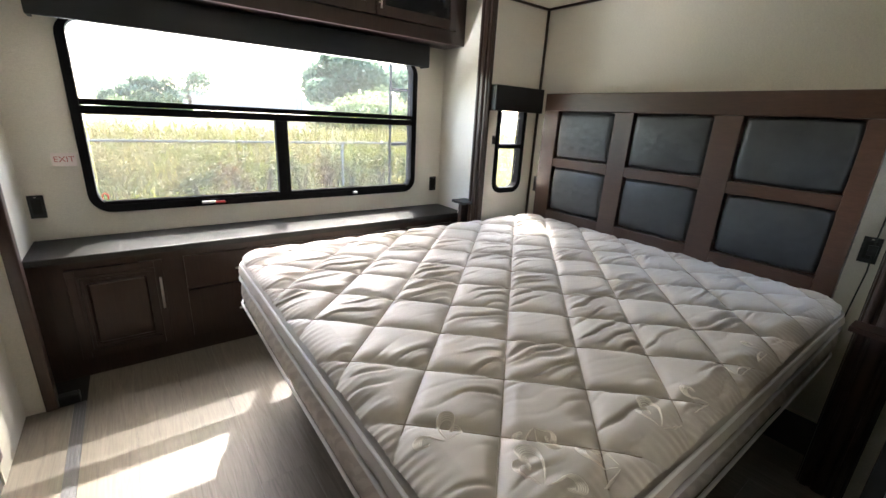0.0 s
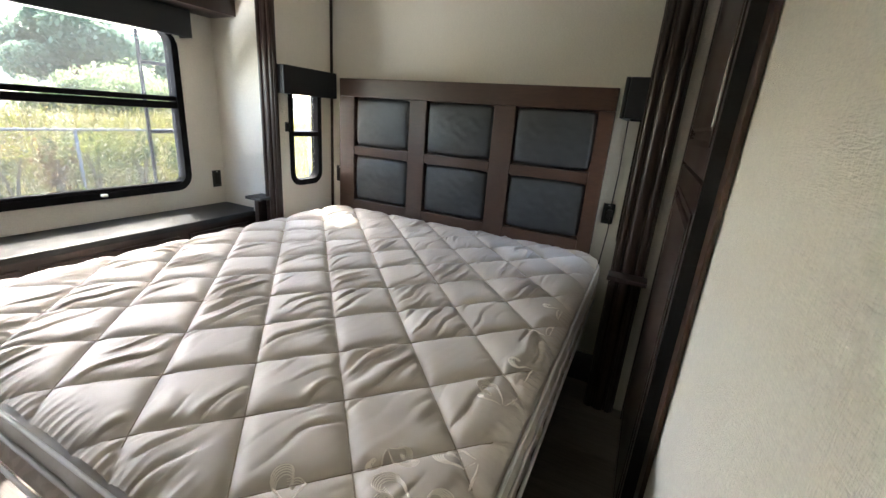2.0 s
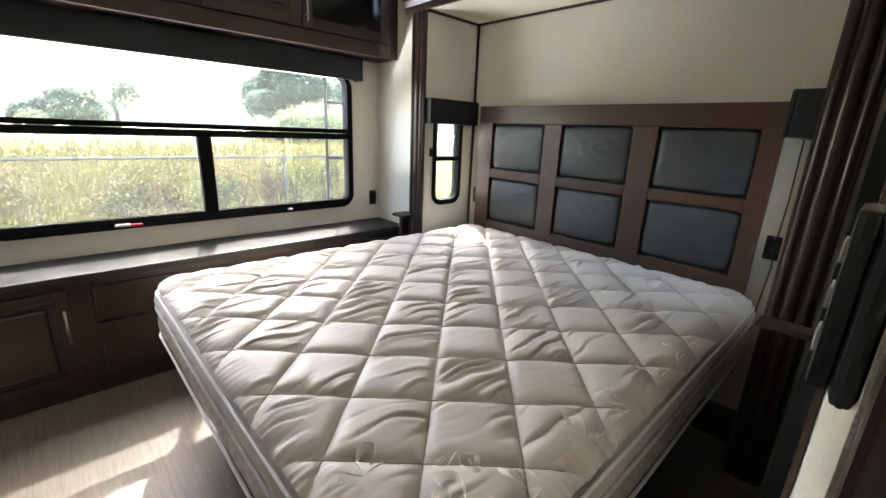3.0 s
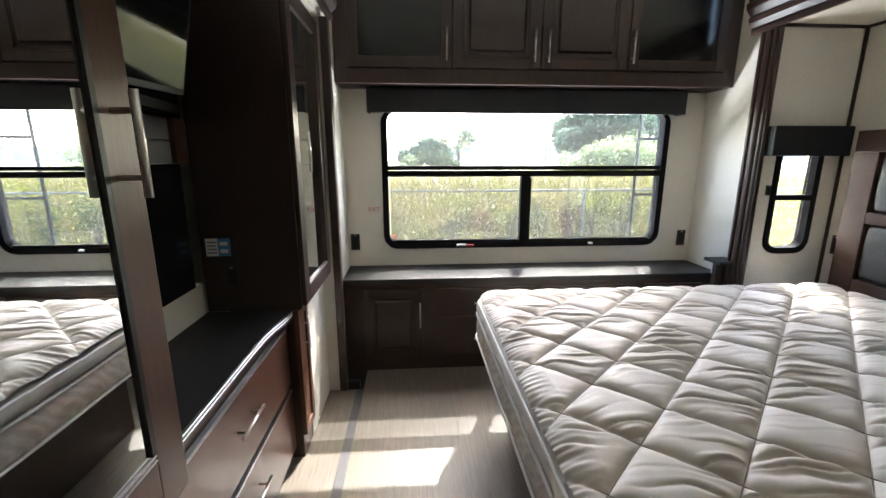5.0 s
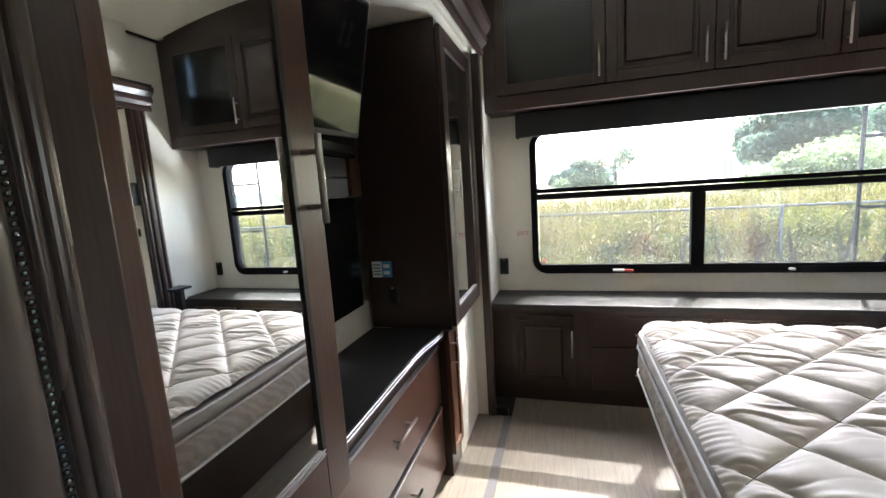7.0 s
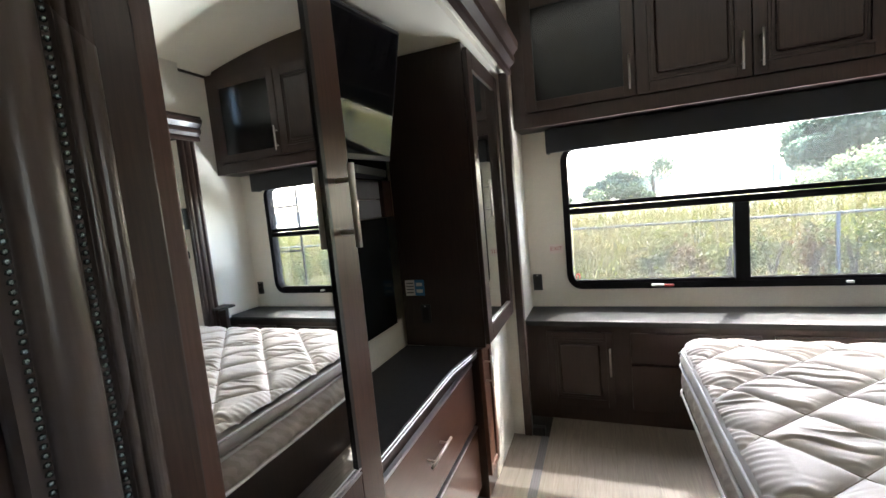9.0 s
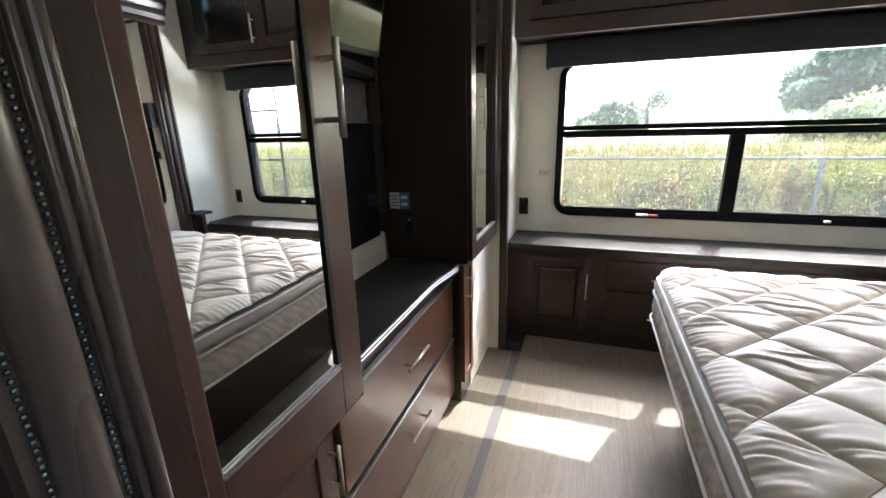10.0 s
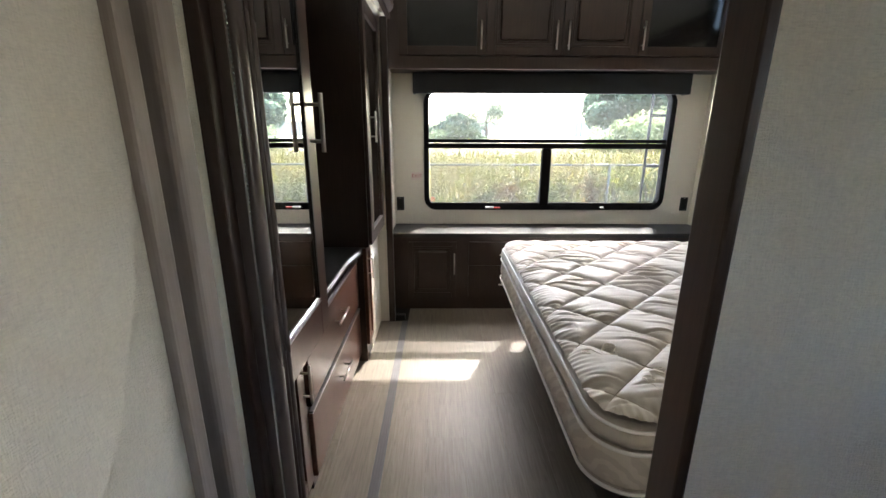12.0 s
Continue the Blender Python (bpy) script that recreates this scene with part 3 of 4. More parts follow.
outlet("wall_socket", (0.492, 3.309, 0.815), 0)
outlet("wall_socket", (2.905, 3.309, 0.815), 0)
outlet("wall_socket", (3.454, 2.655, 0.885), -90)
outlet("wall_socket", (3.454, 0.745, 0.89), -90)
outlet("wall_socket", (0.13, 2.159, 0.905), 0, 0.05, 0.09, "black socket plate on the dark cupboard side")
outlet("light_switch", (3.02, 2.734, 1.21), 0, 0.03, 0.06, "small black light switch")

cb = thing("charging_cable", (0, 0, 0), label="thin black cable hanging from a wall socket", category="cable")
part("lead", tube([(3.44, 0.735, 1.40), (3.435, 0.73, 1.12), (3.432, 0.735, 0.92), (3.43, 0.728, 0.80), (3.435, 0.74, 0.62), (3.43, 0.75, 0.42)], 0.003, 6), BLACK, cb, smooth=True)
part("plug", box(3.425, 3.443, 0.72, 0.75, 0.87, 0.915, bevel=0.003), BLACK, cb)

st = thing("exit_sticker", (0.585, 3.3085, 1.014), label="pale pink exit sticker with red lettering", category="sticker")
part("backing", box(0, 0.095, -0.001, 0, 0, 0.064), PINK, st)
fc = bpy.data.curves.new("exit", "FONT")
fc.body, fc.size, fc.extrude, fc.align_x, fc.align_y = "EXIT", 0.040, 0.0004, "CENTER", "CENTER"
tmp = bpy.data.objects.new("tmp_text", fc)
me = bpy.data.meshes.new_from_object(tmp)
bpy.data.objects.remove(tmp)
me.materials.append(REDINK)
tx = new("lettering", me)
tx.parent = st
tx.matrix_local = pose(0.0475, -0.0018, 0.032, 90, 0, 0)

rm = thing("wall_control", (1.248, 0.434, 1.30), 180, "black hand control in a wall holder with pale buttons", "remote control")
part("holder", box(-0.021, 0.021, -0.010, 0, -0.045, 0.045, bevel=0.006), BLACK, rm)
part("body", box(-0.017, 0.017, -0.018, -0.0102, -0.04, 0.041, bevel=0.003), BLACK, rm)
for k in range(3):
    part("button", box(-0.008, 0.008, -0.0195, -0.0182, -0.026 + 0.021 * k, -0.016 + 0.021 * k, bevel=0.0005), WHITE, rm, "pale button")

# ---- recessed ceiling lights ----
for i, (x, y, z) in enumerate(((2.11, 2.31, arch(2.11)), (1.82, 2.30, arch(1.82)), (3.12, 2.10, 2.12))):
    cl = thing("ceiling_light", (x, y, z), label="small round recessed ceiling light, switched off", category="lamp", group="ceiling lights")
    bm = bmesh.new()
    bmesh.ops.create_cone(bm, segments=24, radius1=0.045, radius2=0.05, depth=0.012, cap_ends=True, matrix=Matrix.Translation((0, 0, -0.005)))
    part("rim", bm, WHITE, cl)
    bm = bmesh.new()
    bmesh.ops.create_cone(bm, segments=24, radius1=0.030, radius2=0.033, depth=0.004, cap_ends=True, matrix=Matrix.Translation((0, 0, -0.0132)))
    part("lens", bm, WHITE, cl)

# ---- wardrobe beyond the south wall ----
wd = thing("wardrobe", (2.73, 0.436, 0), 180, "dark wooden wardrobe front with raised-panel doors", "wardrobe")
part("casing", box(0.69, 0.765, -0.012, 0.0, 0, 2.05, bevel=0.004), WOOD_HEAD, wd, "brown door casing")
# solid near-black strip in place of the shaded gap
part("gap", box(0.671, 0.677, -0.040, 0, 0, 2.05), DARKGAP, wd, "near-black strip painting the shade of the gap beside the door")
d = panel_front(wd, "door", -0.17, 0.67, 1.243, 2.03, -0.036, WOOD, 0.075)
d = panel_front(wd, "door", -0.17, 0.67, 0.04, 1.232, -0.036, WOOD, 0.075)
part("stile", box(-0.20, -0.172, -0.04, 0, 0, 2.05, bevel=0.004), WOOD, wd)

# ---- bed ----
BX0, BX1, BY0, BY1, BT, BB = 1.24, 3.34, 0.722, 2.585, 0.650, 0.432
base = thing("bed_base", (0, 0, 0), label="dark wooden platform base under the mattress", category="bed")
part("platform", box(1.45, 3.34, 0.90, 2.44, 0, 0.431, bevel=0.006), WOOD, base)
mat_ = thing("mattress", (0, 0, 0), label="bare beige quilted pillow-top mattress with white piping", category="mattress")


def outline(inset, n_corner=14, r=0.13):
    return rounded(BX0 + inset, BX1 - inset, BY0 + inset, BY1 - inset, max(r - inset, 0.02), n_corner)


cx, cy = (BX0 + BX1) / 2, (BY0 + BY1) / 2


def quilt(x, y):
    """Height of the quilted top above its seams: padded diamonds with slanting creases."""
    u, v = (x - 1.477) / 0.156, (y - 1.278) / 0.148
    a, b = (u + v) / 2, (u - v) / 2
    fa, fb = abs(a - round(a)) * 2, abs(b - round(b)) * 2
    puff = (1 - (1 - min(1, fa)) ** 6.0) * (1 - (1 - min(1, fb)) ** 6.0)
    cell = noise.noise(Vector((round(a - 0.5) * 7.3, round(b - 0.5) * 3.7, 5.0)))
    n2 = noise.noise(Vector((2.1 * x, 2.1 * y, 4.0)))
    s = (x * (0.10 + 0.30 * cell) + y * 0.98) * 104 + 5.0 * n2 + 3.2 * noise.noise(Vector((x * 9, y * 9, 9.0))) + 40 * cell
    gate = max(0.05, 0.22 + 1.2 * noise.noise(Vector((x * 5, y * 8, 2.0 + 3 * cell))))
    wave = 0.75 * math.sin(s) + 0.45 * math.sin(1.9 * s + 4 * n2 + 9 * cell)
    sharp = abs(math.sin(0.5 * s + 0.6 * math.sin(0.9 * s)))
    crease = (1.7 * sharp ** 0.55 - 1.2 + 0.35 * wave) * gate
    ex, ey = abs(x - cx) - ((BX1 - BX0) / 2 - 0.13), abs(y - cy) - ((BY1 - BY0) / 2 - 0.13)
    edge = 0.13 - (math.hypot(max(ex, 0), max(ey, 0)) + min(max(ex, ey), 0))
    k = max(0.0, min(1.0, edge / 0.10))
    crown = 0.042 * math.sqrt(max(0.0, 1 - (1 - k) ** 2))
    ruck = 0.0018 * math.sin((x if min(y - BY0, BY1 - y) < min(x - BX0, BX1 - x) else y) * 260 + 6 * n2) * (1 - k) * (k > 0.02)
    return crown + puff * (0.0200 + 0.0135 * crease) * (0.55 + 0.45 * k) + 0.004 * n2 * k + ruck - 0.008


NX, NY = 520, 480


def inside(x, y):
    """Pull a grid point into the rounded outline."""
    r, i = 0.13, 0.012
    qx, qy = abs(x - cx) - ((BX1 - BX0) / 2 - i - r), abs(y - cy) - ((BY1 - BY0) / 2 - i - r)
    if qx > 0 and qy > 0:
        m_ = max(qx, qy)
        d = math.hypot(qx, qy)
        sx, sy = math.copysign(1, x - cx), math.copysign(1, y - cy)
        f = m_ / d
        return cx + sx * (abs(x - cx) - qx + qx * f), cy + sy * (abs(y - cy) - qy + qy * f)
    return x, y


vs = []
for j in range(NY + 1):
    row = []
    for i in range(NX + 1):
        x, y = inside(BX0 + 0.012 + (BX1 - BX0 - 0.024) * i / NX, BY0 + 0.012 + (BY1 - BY0 - 0.024) * j / NY)
        row.append((x, y, BT - 0.004 + quilt(x, y)))
    vs += row
fs = [(j * (NX + 1) + i, j * (NX + 1) + i + 1, (j + 1) * (NX + 1) + i + 1, (j + 1) * (NX + 1) + i) for j in range(NY) for i in range(NX)]
me = bpy.data.meshes.new("quilted_top")
me.from_pydata(vs, [], fs)
me.materials.append(FABRIC)
for p in me.polygons:
    p.use_smooth = True
top = new("quilted_top", me)
top.parent = mat_
tagged(top, "beige top quilted in stitched diamonds")


def band(z0, z1, bulge, mat, name, label, rows=6, ripple=0.0):
    bm = bmesh.new()
    base_ = outline(0.0, 14)
    dense = []
    for i in range(len(base_)):
        a, c = Vector(base_[i]), Vector(base_[(i + 1) % len(base_)])
        n = max(1, int((c - a).length / 0.012))
        dense += [a.lerp(c, k / n) for k in range(n)]
    rings = []
    m = len(dense)
    for r in range(rows + 1):
        s = r / rows
        out_ = bulge * math.sin(math.pi * s) - 0.006
        rr = []
        for i, p in enumerate(dense):
            nrm = (dense[(i + 1) % m] - dense[i - 1]).normalized()
            nrm = Vector((nrm.y, -nrm.x))
            w = ripple * math.sin(math.pi * s) * (math.sin(i * 0.55 + 1.3 * s) + 0.6 * noise.noise(Vector((p.x * 14, p.y * 14, s * 3))))
            q = p + nrm * (out_ + w)
            rr.append(bm.verts.new((q.x, q.y, z0 + (z1 - z0) * s)))
        rings.append(rr)
    lip = []
    for i, p in enumerate(dense):
        nrm = (dense[(i + 1) % m] - dense[i - 1]).normalized()
        lip.append(bm.verts.new((p.x - nrm.y * 0.05, p.y + nrm.x * 0.05, z1 - 0.001)))
    rings.append(lip)
    for a, c in zip(rings, rings[1:]):
        for i in range(m):
            bm.faces.new((a[i], a[(i + 1) % m], c[(i + 1) % m], c[i]))
    return part(name, bm, mat, mat_, label, smooth=True)


band(0.586, 0.643, 0.014, FABRIC, "pillow_edge", "gathered beige pillow edge", 8, 0.0022)
band(0.455, 0.572, 0.012, BORDER, "border", "beige damask side border", 10, 0.0042)
for z, r in ((0.642, 0.0050), (0.579, 0.0055), (0.449, 0.0055)):
    loop = outline(-0.004 if z < 0.62 else 0.004, 14)
    pts = []
    for i in range(len(loop)):
        a, c = Vector(loop[i]), Vector(loop[(i + 1) % len(loop)])
        n = max(1, int((c - a).length / 0.05))
        pts += [a.lerp(c, k / n) for k in range(n)]
    pts.append(pts[0])
    part("piping", tube([(p.x, p.y, z + 0.002 * math.sin(9 * p.x + 7 * p.y)) for p in pts], r, 8, cap=False), PIPING, mat_, "white piping", smooth=True)
part("underside", extruded(outline(0.01), "z", BB, 0.448), BORDER, mat_)

def surface(x, y):
    return BT - 0.004 + quilt(x, y)


# thin taupe tubes along the quilt seams, the seams' soft shadow put in as colour
SEAM_SHADE, nt, b = material("taupe_seam_shade_colour", (0.27, 0.22, 0.18), 0.6)
bump(nt, b, noise_tex(nt, world_coords(nt), 900, 2), 0.3, 0.001)
for sgn in (1, -1):
    for k in range(-14, 26):
        pts = []
        for i in range(140):
            x = BX0 + 0.03 + (BX1 - BX0 - 0.06) * i / 139
            y = 1.278 + 0.148 * sgn * (2 * k - (x - 1.477) / 0.156)
            ex, ey = abs(x - cx) - ((BX1 - BX0) / 2 - 0.13), abs(y - cy) - ((BY1 - BY0) / 2 - 0.13)
            if math.hypot(max(ex, 0), max(ey, 0)) + min(max(ex, ey), 0) < 0.085:
                pts.append((x, y, surface(x, y) + 0.0015))
        if len(pts) > 3:
            part("seam_shade", tube(pts, 0.0015, 4), SEAM_SHADE, mat_)


def scroll(x, y, size, turn, hand):
    """A woven scroll: three curling stems laid on the quilted top."""
    for a0, l, w in ((0.0, 1.0, 1.0), (1.1, 0.7, -1.0), (-0.9, 0.8, -1.0)):
        bm = bmesh.new()
        for off in (-0.030, -0.015, 0.0, 0.015, 0.030):
            pts = []
            for i in range(34):
                q = i / 33
                r = size * l * (0.08 + 0.9 * q) if q < 0.55 else size * l * 0.575
                if q < 0.55:
                    px, py = r * math.cos(a0 + 0.5 * q), r * math.sin(a0 + 0.5 * q)
                else:
                    c = (q - 0.55) / 0.45
                    rr, th = size * l * 0.26 * (1 - 0.8 * c), a0 + 0.275 - math.pi / 2 * w + w * 5.2 * c
                    ccx = r * math.cos(a0 + 0.275) + size * l * 0.26 * math.cos(a0 + 0.275 + math.pi / 2 * w)
                    ccy = r * math.sin(a0 + 0.275) + size * l * 0.26 * math.sin(a0 + 0.275 + math.pi / 2 * w)
                    px, py = ccx + rr * math.cos(th), ccy + rr * math.sin(th)
                px, py = px * (1 + off * 4), py * (1 + off * 4) * hand
                gx, gy = x + px * math.cos(turn) - py * math.sin(turn), y + px * math.sin(turn) + py * math.cos(turn)
                gx, gy = min(max(gx, BX0 + 0.05), BX1 - 0.05), min(max(gy, BY0 + 0.05), BY1 - 0.05)
                pts.append((gx, gy, surface(gx, gy) + 0.0002))
            tube(pts, [0.0007 + 0.0009 * math.sin(math.pi * i / 33) for i in range(34)], 4, bm)
        tagged(part("woven_scroll", bm, SATIN, mat_, "ivory woven scroll ornament"), kind="stuff")


for x, y, z, a, h in ((1.44, 0.83, 0.12, 0.5, 1), (1.62, 0.78, 0.10, 2.6, -1), (1.80, 0.79, 0.11, 0.3, 1), (2.02, 0.77, 0.10, 2.9, 1), (1.36, 1.02, 0.10, 1.6, -1), (2.22, 0.78, 0.09, 0.4, -1), (1.55, 0.95, 0.08, 4.0, 1), (2.44, 0.78, 0.09, 2.8, 1)):
    scroll(x, y, z, a, h)

# ---- headboard ----
hb = thing("headboard", (0, 0, 0), label="brown wooden headboard with six slate padded panels", category="headboard")
HX = 3.362
cols = ((2.022, 2.458), (1.454, 1.899), (0.876, 1.324))
rows_ = ((0.732, 1.048), (1.110, 1.430))
part("backing", box(3.405, 3.453, 0.81, 2.575, 0.45, 1.53), WOOD_HEAD, hb)
for y0, y1 in ((0.798, 0.876), (1.324, 1.454), (1.899, 2.022), (2.458, 2.585)):
    part("stile", box(HX, 3.404, y0, y1, 0.44, 1.430, bevel=0.003), WOOD_HEAD, hb)
part("rail", box(HX, 3.404, 0.798, 2.585, 1.431, 1.545, bevel=0.004), WOOD_HEAD, hb)
for y0, y1 in cols:
    for z0, z1 in ((0.44, 0.731), (1.049, 1.109)):
        part("rail", box(HX + 0.001, 3.404, y0 + 0.0005, y1 - 0.0005, z0, z1, bevel=0.003), WOOD_HEAD, hb)


def cushion(y0, y1, z0, z1, x):
    bm = bmesh.new()
    n, m = 40, 32
    g = [[None] * (n + 1) for _ in range(m + 1)]
    for j in range(m + 1):
        for i in range(n + 1):
            s, t = 2 * i / n - 1, 2 * j / m - 1
            h = (1 - abs(s) ** 18) * (1 - abs(t) ** 18)
            h = h ** 0.5 * (0.74 + 0.26 * (1 - s * s) * (1 - t * t))
            wob = 0.002 * noise.noise(Vector((5 * s + y0 * 9, 5 * t + z0 * 7, 0)))
            g[j][i] = bm.verts.new((x + 0.022 - 0.032 * h - wob * h, y0 + (y1 - y0) * (s * (1 - 0.045 * t ** 4) + 1) / 2, z0 + (z1 - z0) * (t * (1 - 0.055 * s ** 4) + 1) / 2))
    for j in range(m):
        for i in range(n):
            bm.faces.new((g[j][i], g[j + 1][i], g[j + 1][i + 1], g[j][i + 1]))
    return bm


for y0, y1 in cols:
    for z0, z1 in rows_:
        part("padded_panel", cushion(y0 + 0.002, y1 - 0.002, z0 + 0.002, z1 - 0.002, HX + 0.010), LEATHER, hb, "slate-grey padded faux-leather panel", smooth=True)

# ---- wardrobe slide: mirror wardrobe ----
mw = thing("mirror_wardrobe", (0.437, 0.737, 0), 90, "dark wooden wardrobe with a mirrored door", "wardrobe")
part("body", box(0.0, 0.42, 0.024, 0.52, 0.75, 2.09), WOOD, mw)
bm = bmesh.new()
for a in ((0.0, 0.030, 0.752, 2.085), (0.338, 0.420, 0.752, 2.085), (0.030, 0.338, 0.752, 0.864), (0.030, 0.338, 2.0, 2.085)):
    add_box(bm, a[0], a[1], 0.0, 0.023, a[2], a[3], 0.003)
dr = part("door", bm, WOOD_FRAME, mw, "brown door frame round a mirror")
part("mirror", box(0.030, 0.338, 0.004, 0.010, 0.864, 2.0), MIRROR, dr, "clear mirror glass")
bm = box(0.0302, 0.337, -0.002, 0.0035, 0.865, 0.870, bevel=0.001)
add_box(bm, 0.0302, 0.337, -0.002, 0.0035, 0.875, 0.879, 0.001)
part("edge_strip", bm, ALU, dr, "silver strip along the mirror foot")
part("edge_strip", box(0.326, 0.3375, -0.002, 0.0035, 0.881, 1.999), BLACK, dr, "black strip along the mirror side")
bar_handle(dr, 0.367, 0.0, 1.421, 0.168, r=0.0070, reach=0.038)

lb = thing("base_cabinet", (0.33, 0.737, 0), 90, "low dark wooden cabinet under the mirror wardrobe", "cabinet")
part("body", box(0.0, 0.44, 0.03, 0.40, 0.0, 0.749), WOOD, lb)
part("apron", extruded([(-0.105, 0.749), (0.03, 0.749), (0.03, 0.655), (0.005, 0.655)], "x", 0.0, 0.42), WOOD_FRAME, lb, "sloping brown apron")
d = panel_front(lb, "door", 0.005, 0.432, 0.05, 0.65, 0.008, WOOD_FRAME, 0.07, raised=False)
bar_handle(d, 0.405, 0.008, 0.508, 0.155)

# ---- drawers with counter ----
dw = thing("drawer_unit", (0.337, 1.18, 0), 90, "dark wooden unit of two wide drawers with silver edge strips", "chest of drawers")
part("body", box(0.0, 0.94, 0.022, 0.40, 0.0, 0.704), WOOD, dw)
for z0, z1, hz in ((0.385, 0.660, 0.548), (0.06, 0.352, 0.252)):
    q = part("drawer", box(0.002, 0.97, 0.0, 0.021, z0, z1, bevel=0.004), WOOD_SLAB, dw, "plain reddish-brown drawer front")
    for k in range(2):
        part("edge_strip", box(0.002, 0.97, -0.003, 0.014, z1 + 0.002 + 0.0075 * k, z1 + 0.0065 + 0.0075 * k, bevel=0.001), ALU, q, "silver edge strip")
    # near-black filler paints the shade between the two silver strips
    part("groove", box(0.002, 0.97, 0.0, 0.013, z1 + 0.0067, z1 + 0.0093), DARKGAP, q, "near-black filler painting the groove's shade between the strips")
    bar_handle(q, 0.470, 0.0, hz, 0.185, upright=False)
pts = [(-0.05, 0.0), (0.67, 0.0)] + [(0.67 + 0.30 * k / 10, -0.030 * (0.5 - 0.5 * math.cos(math.pi * k / 10))) for k in range(1, 11)]
ct = thing("niche_counter", (0.337, 1.18, 0), 90, "black laminate niche counter with a curved silver-edged front", "countertop")
part("board", extruded([(a, b_) for a, b_ in pts] + [(0.97, 0.327), (-0.05, 0.327)], "z", 0.705, 0.742), WOOD, ct)
part("top_sheet", extruded([(a, b_ + 0.004) for a, b_ in pts] + [(0.969, 0.326), (-0.049, 0.326)], "z", 0.7425, 0.747), BLACKTOP, ct)
for z in (0.726, 0.739):
    part("edge_strip", tube([(a, b_ - 0.0002, z) for a, b_ in pts], 0.0019, 6), ALU, ct, "silver edge strip")

nb = thing("niche_backboard", (0.012, 1.13, 0), 90, "dark niche back with black and grey boards", "panel")
part("beige_strip", box(0.0, 1.0, 0.0, 0.02, 0.748, 0.885), WALL, nb, "beige strip")
part("black_board", box(0.0, 0.93, -0.012, 0.02, 0.887, 1.378, bevel=0.003), INSERT, nb, "glossy black board")
for z in (1.382, 1.464):
    part("grey_slat", box(0.0, 0.90, -0.004, 0.02, z, z + 0.078, bevel=0.003), GREY, nb, "grey slat")
part("upright", box(0.905, 0.985, -0.02, 0.02, 1.380, 1.545, bevel=0.003), WOOD_HEAD, nb)
part("upper_board", box(0.0, 1.0, 0.0, 0.02, 1.546, 2.09), INSERT, nb)
part("ceiling_strip", box(0.0, 0.99, -0.055, -0.045, 2.078, 2.088), ALU, nb, "silver strip under the niche ceiling")
sh = thing("soundbar", (0.012, 1.13, 1.55), 90, "slim black soundbar shelf under the television", "soundbar")
part("body", extruded([(0.0, -0.10), (0.55, -0.12), (0.85, -0.075), (0.93, -0.002), (0.0, -0.002)], "z", 0, 0.03), BLACK, sh)
tv = thing("television", (0.10, 1.20, 1.60), 90, "black flat television tilted down in the niche", "television")
tv.matrix_world = pose(0.045, 1.20, 1.60, 0, 0, 81) @ pose(0, 0, 0, 12.5, 0, 0)
part("case", box(0.0, 0.705, 0.0, 0.035, 0.0, 0.48, bevel=0.006), BLACK, tv)
part("screen", box(0.012, 0.693, -0.003, -0.0005, 0.02, 0.468), SCREEN, tv, "glossy black screen")

# ---- tall cupboard ----
tc_ = thing("tall_cupboard", (0.43, 2.16, 0), 90, "tall dark wooden cupboard with a mirrored door", "cupboard")
part("body", box(0.0, 0.572, 0.022, 0.42, 0.745, 2.095, bevel=0.003), WOOD, tc_)
d = panel_front(tc_, "door", 0.005, 0.560, 0.760, 2.07, 0.0, WOOD, 0.074, MIRROR, False, label="door with mirror glass")
part("edge_strip", box(0.080, 0.485, -0.001, 0.008, 0.8345, 0.845), ALU, d, "silver strip at the mirror foot")
bar_handle(d, 0.108, 0.0, 1.425, 0.168)
sk = thing("info_sticker", (0.032, 2.1585, 0.993), 0, "small white and blue information sticker", "sticker")
part("white_field", box(0, 0.05, -0.001, 0, 0, 0.076), WHITE, sk)
part("blue_field", box(0.0502, 0.10, -0.001, 0, 0, 0.076), BLUE, sk)
for k in range(4):
    part("print_line", box(0.006, 0.044, -0.0016, -0.0011, 0.012 + 0.015 * k, 0.018 + 0.015 * k), GREY, sk)
for k in range(2):
    part("print_line", box(0.058, 0.09, -0.0016, -0.0011, 0.014 + 0.032 * k, 0.030 + 0.032 * k), WHITE, sk)
td = thing("narrow_cabinet", (0.392, 2.152, 0), 90, "narrow dark cabinet door beside the drawers", "cabinet")
d = panel_front(td, "door", 0.0, 0.16, 0.12, 0.738, 0.0, WOOD_SLAB, 0.036, None, False)
part("body", box(0.004, 0.158, 0.021, 0.30, 0.0, 0.738), WOOD, td)
bar_handle(d, 0.03, 0.0, 0.625, 0.15)
solid("panel_under_cupboard", box(0.02, 0.375, 2.314, 2.733, 0, 0.743), WALL, "beige covered panel below the tall cupboard", "panel")


# ---- outdoors ----
GROUND, nt, b = material("dry_grass_ground", (0.20, 0.19, 0.08), 0.9)
g1 = noise_tex(nt, world_coords(nt), 0.35, 5)
nt.links.new(ramp(nt, g1, [(0.3, (0.10, 0.11, 0.04)), (0.5, (0.19, 0.16, 0.08)), (0.72, (0.27, 0.22, 0.13))]), b.inputs["Base Color"])
GZ = -1.25
bm = bmesh.new()
bmesh.ops.create_grid(bm, x_segments=60, y_segments=60, size=900)
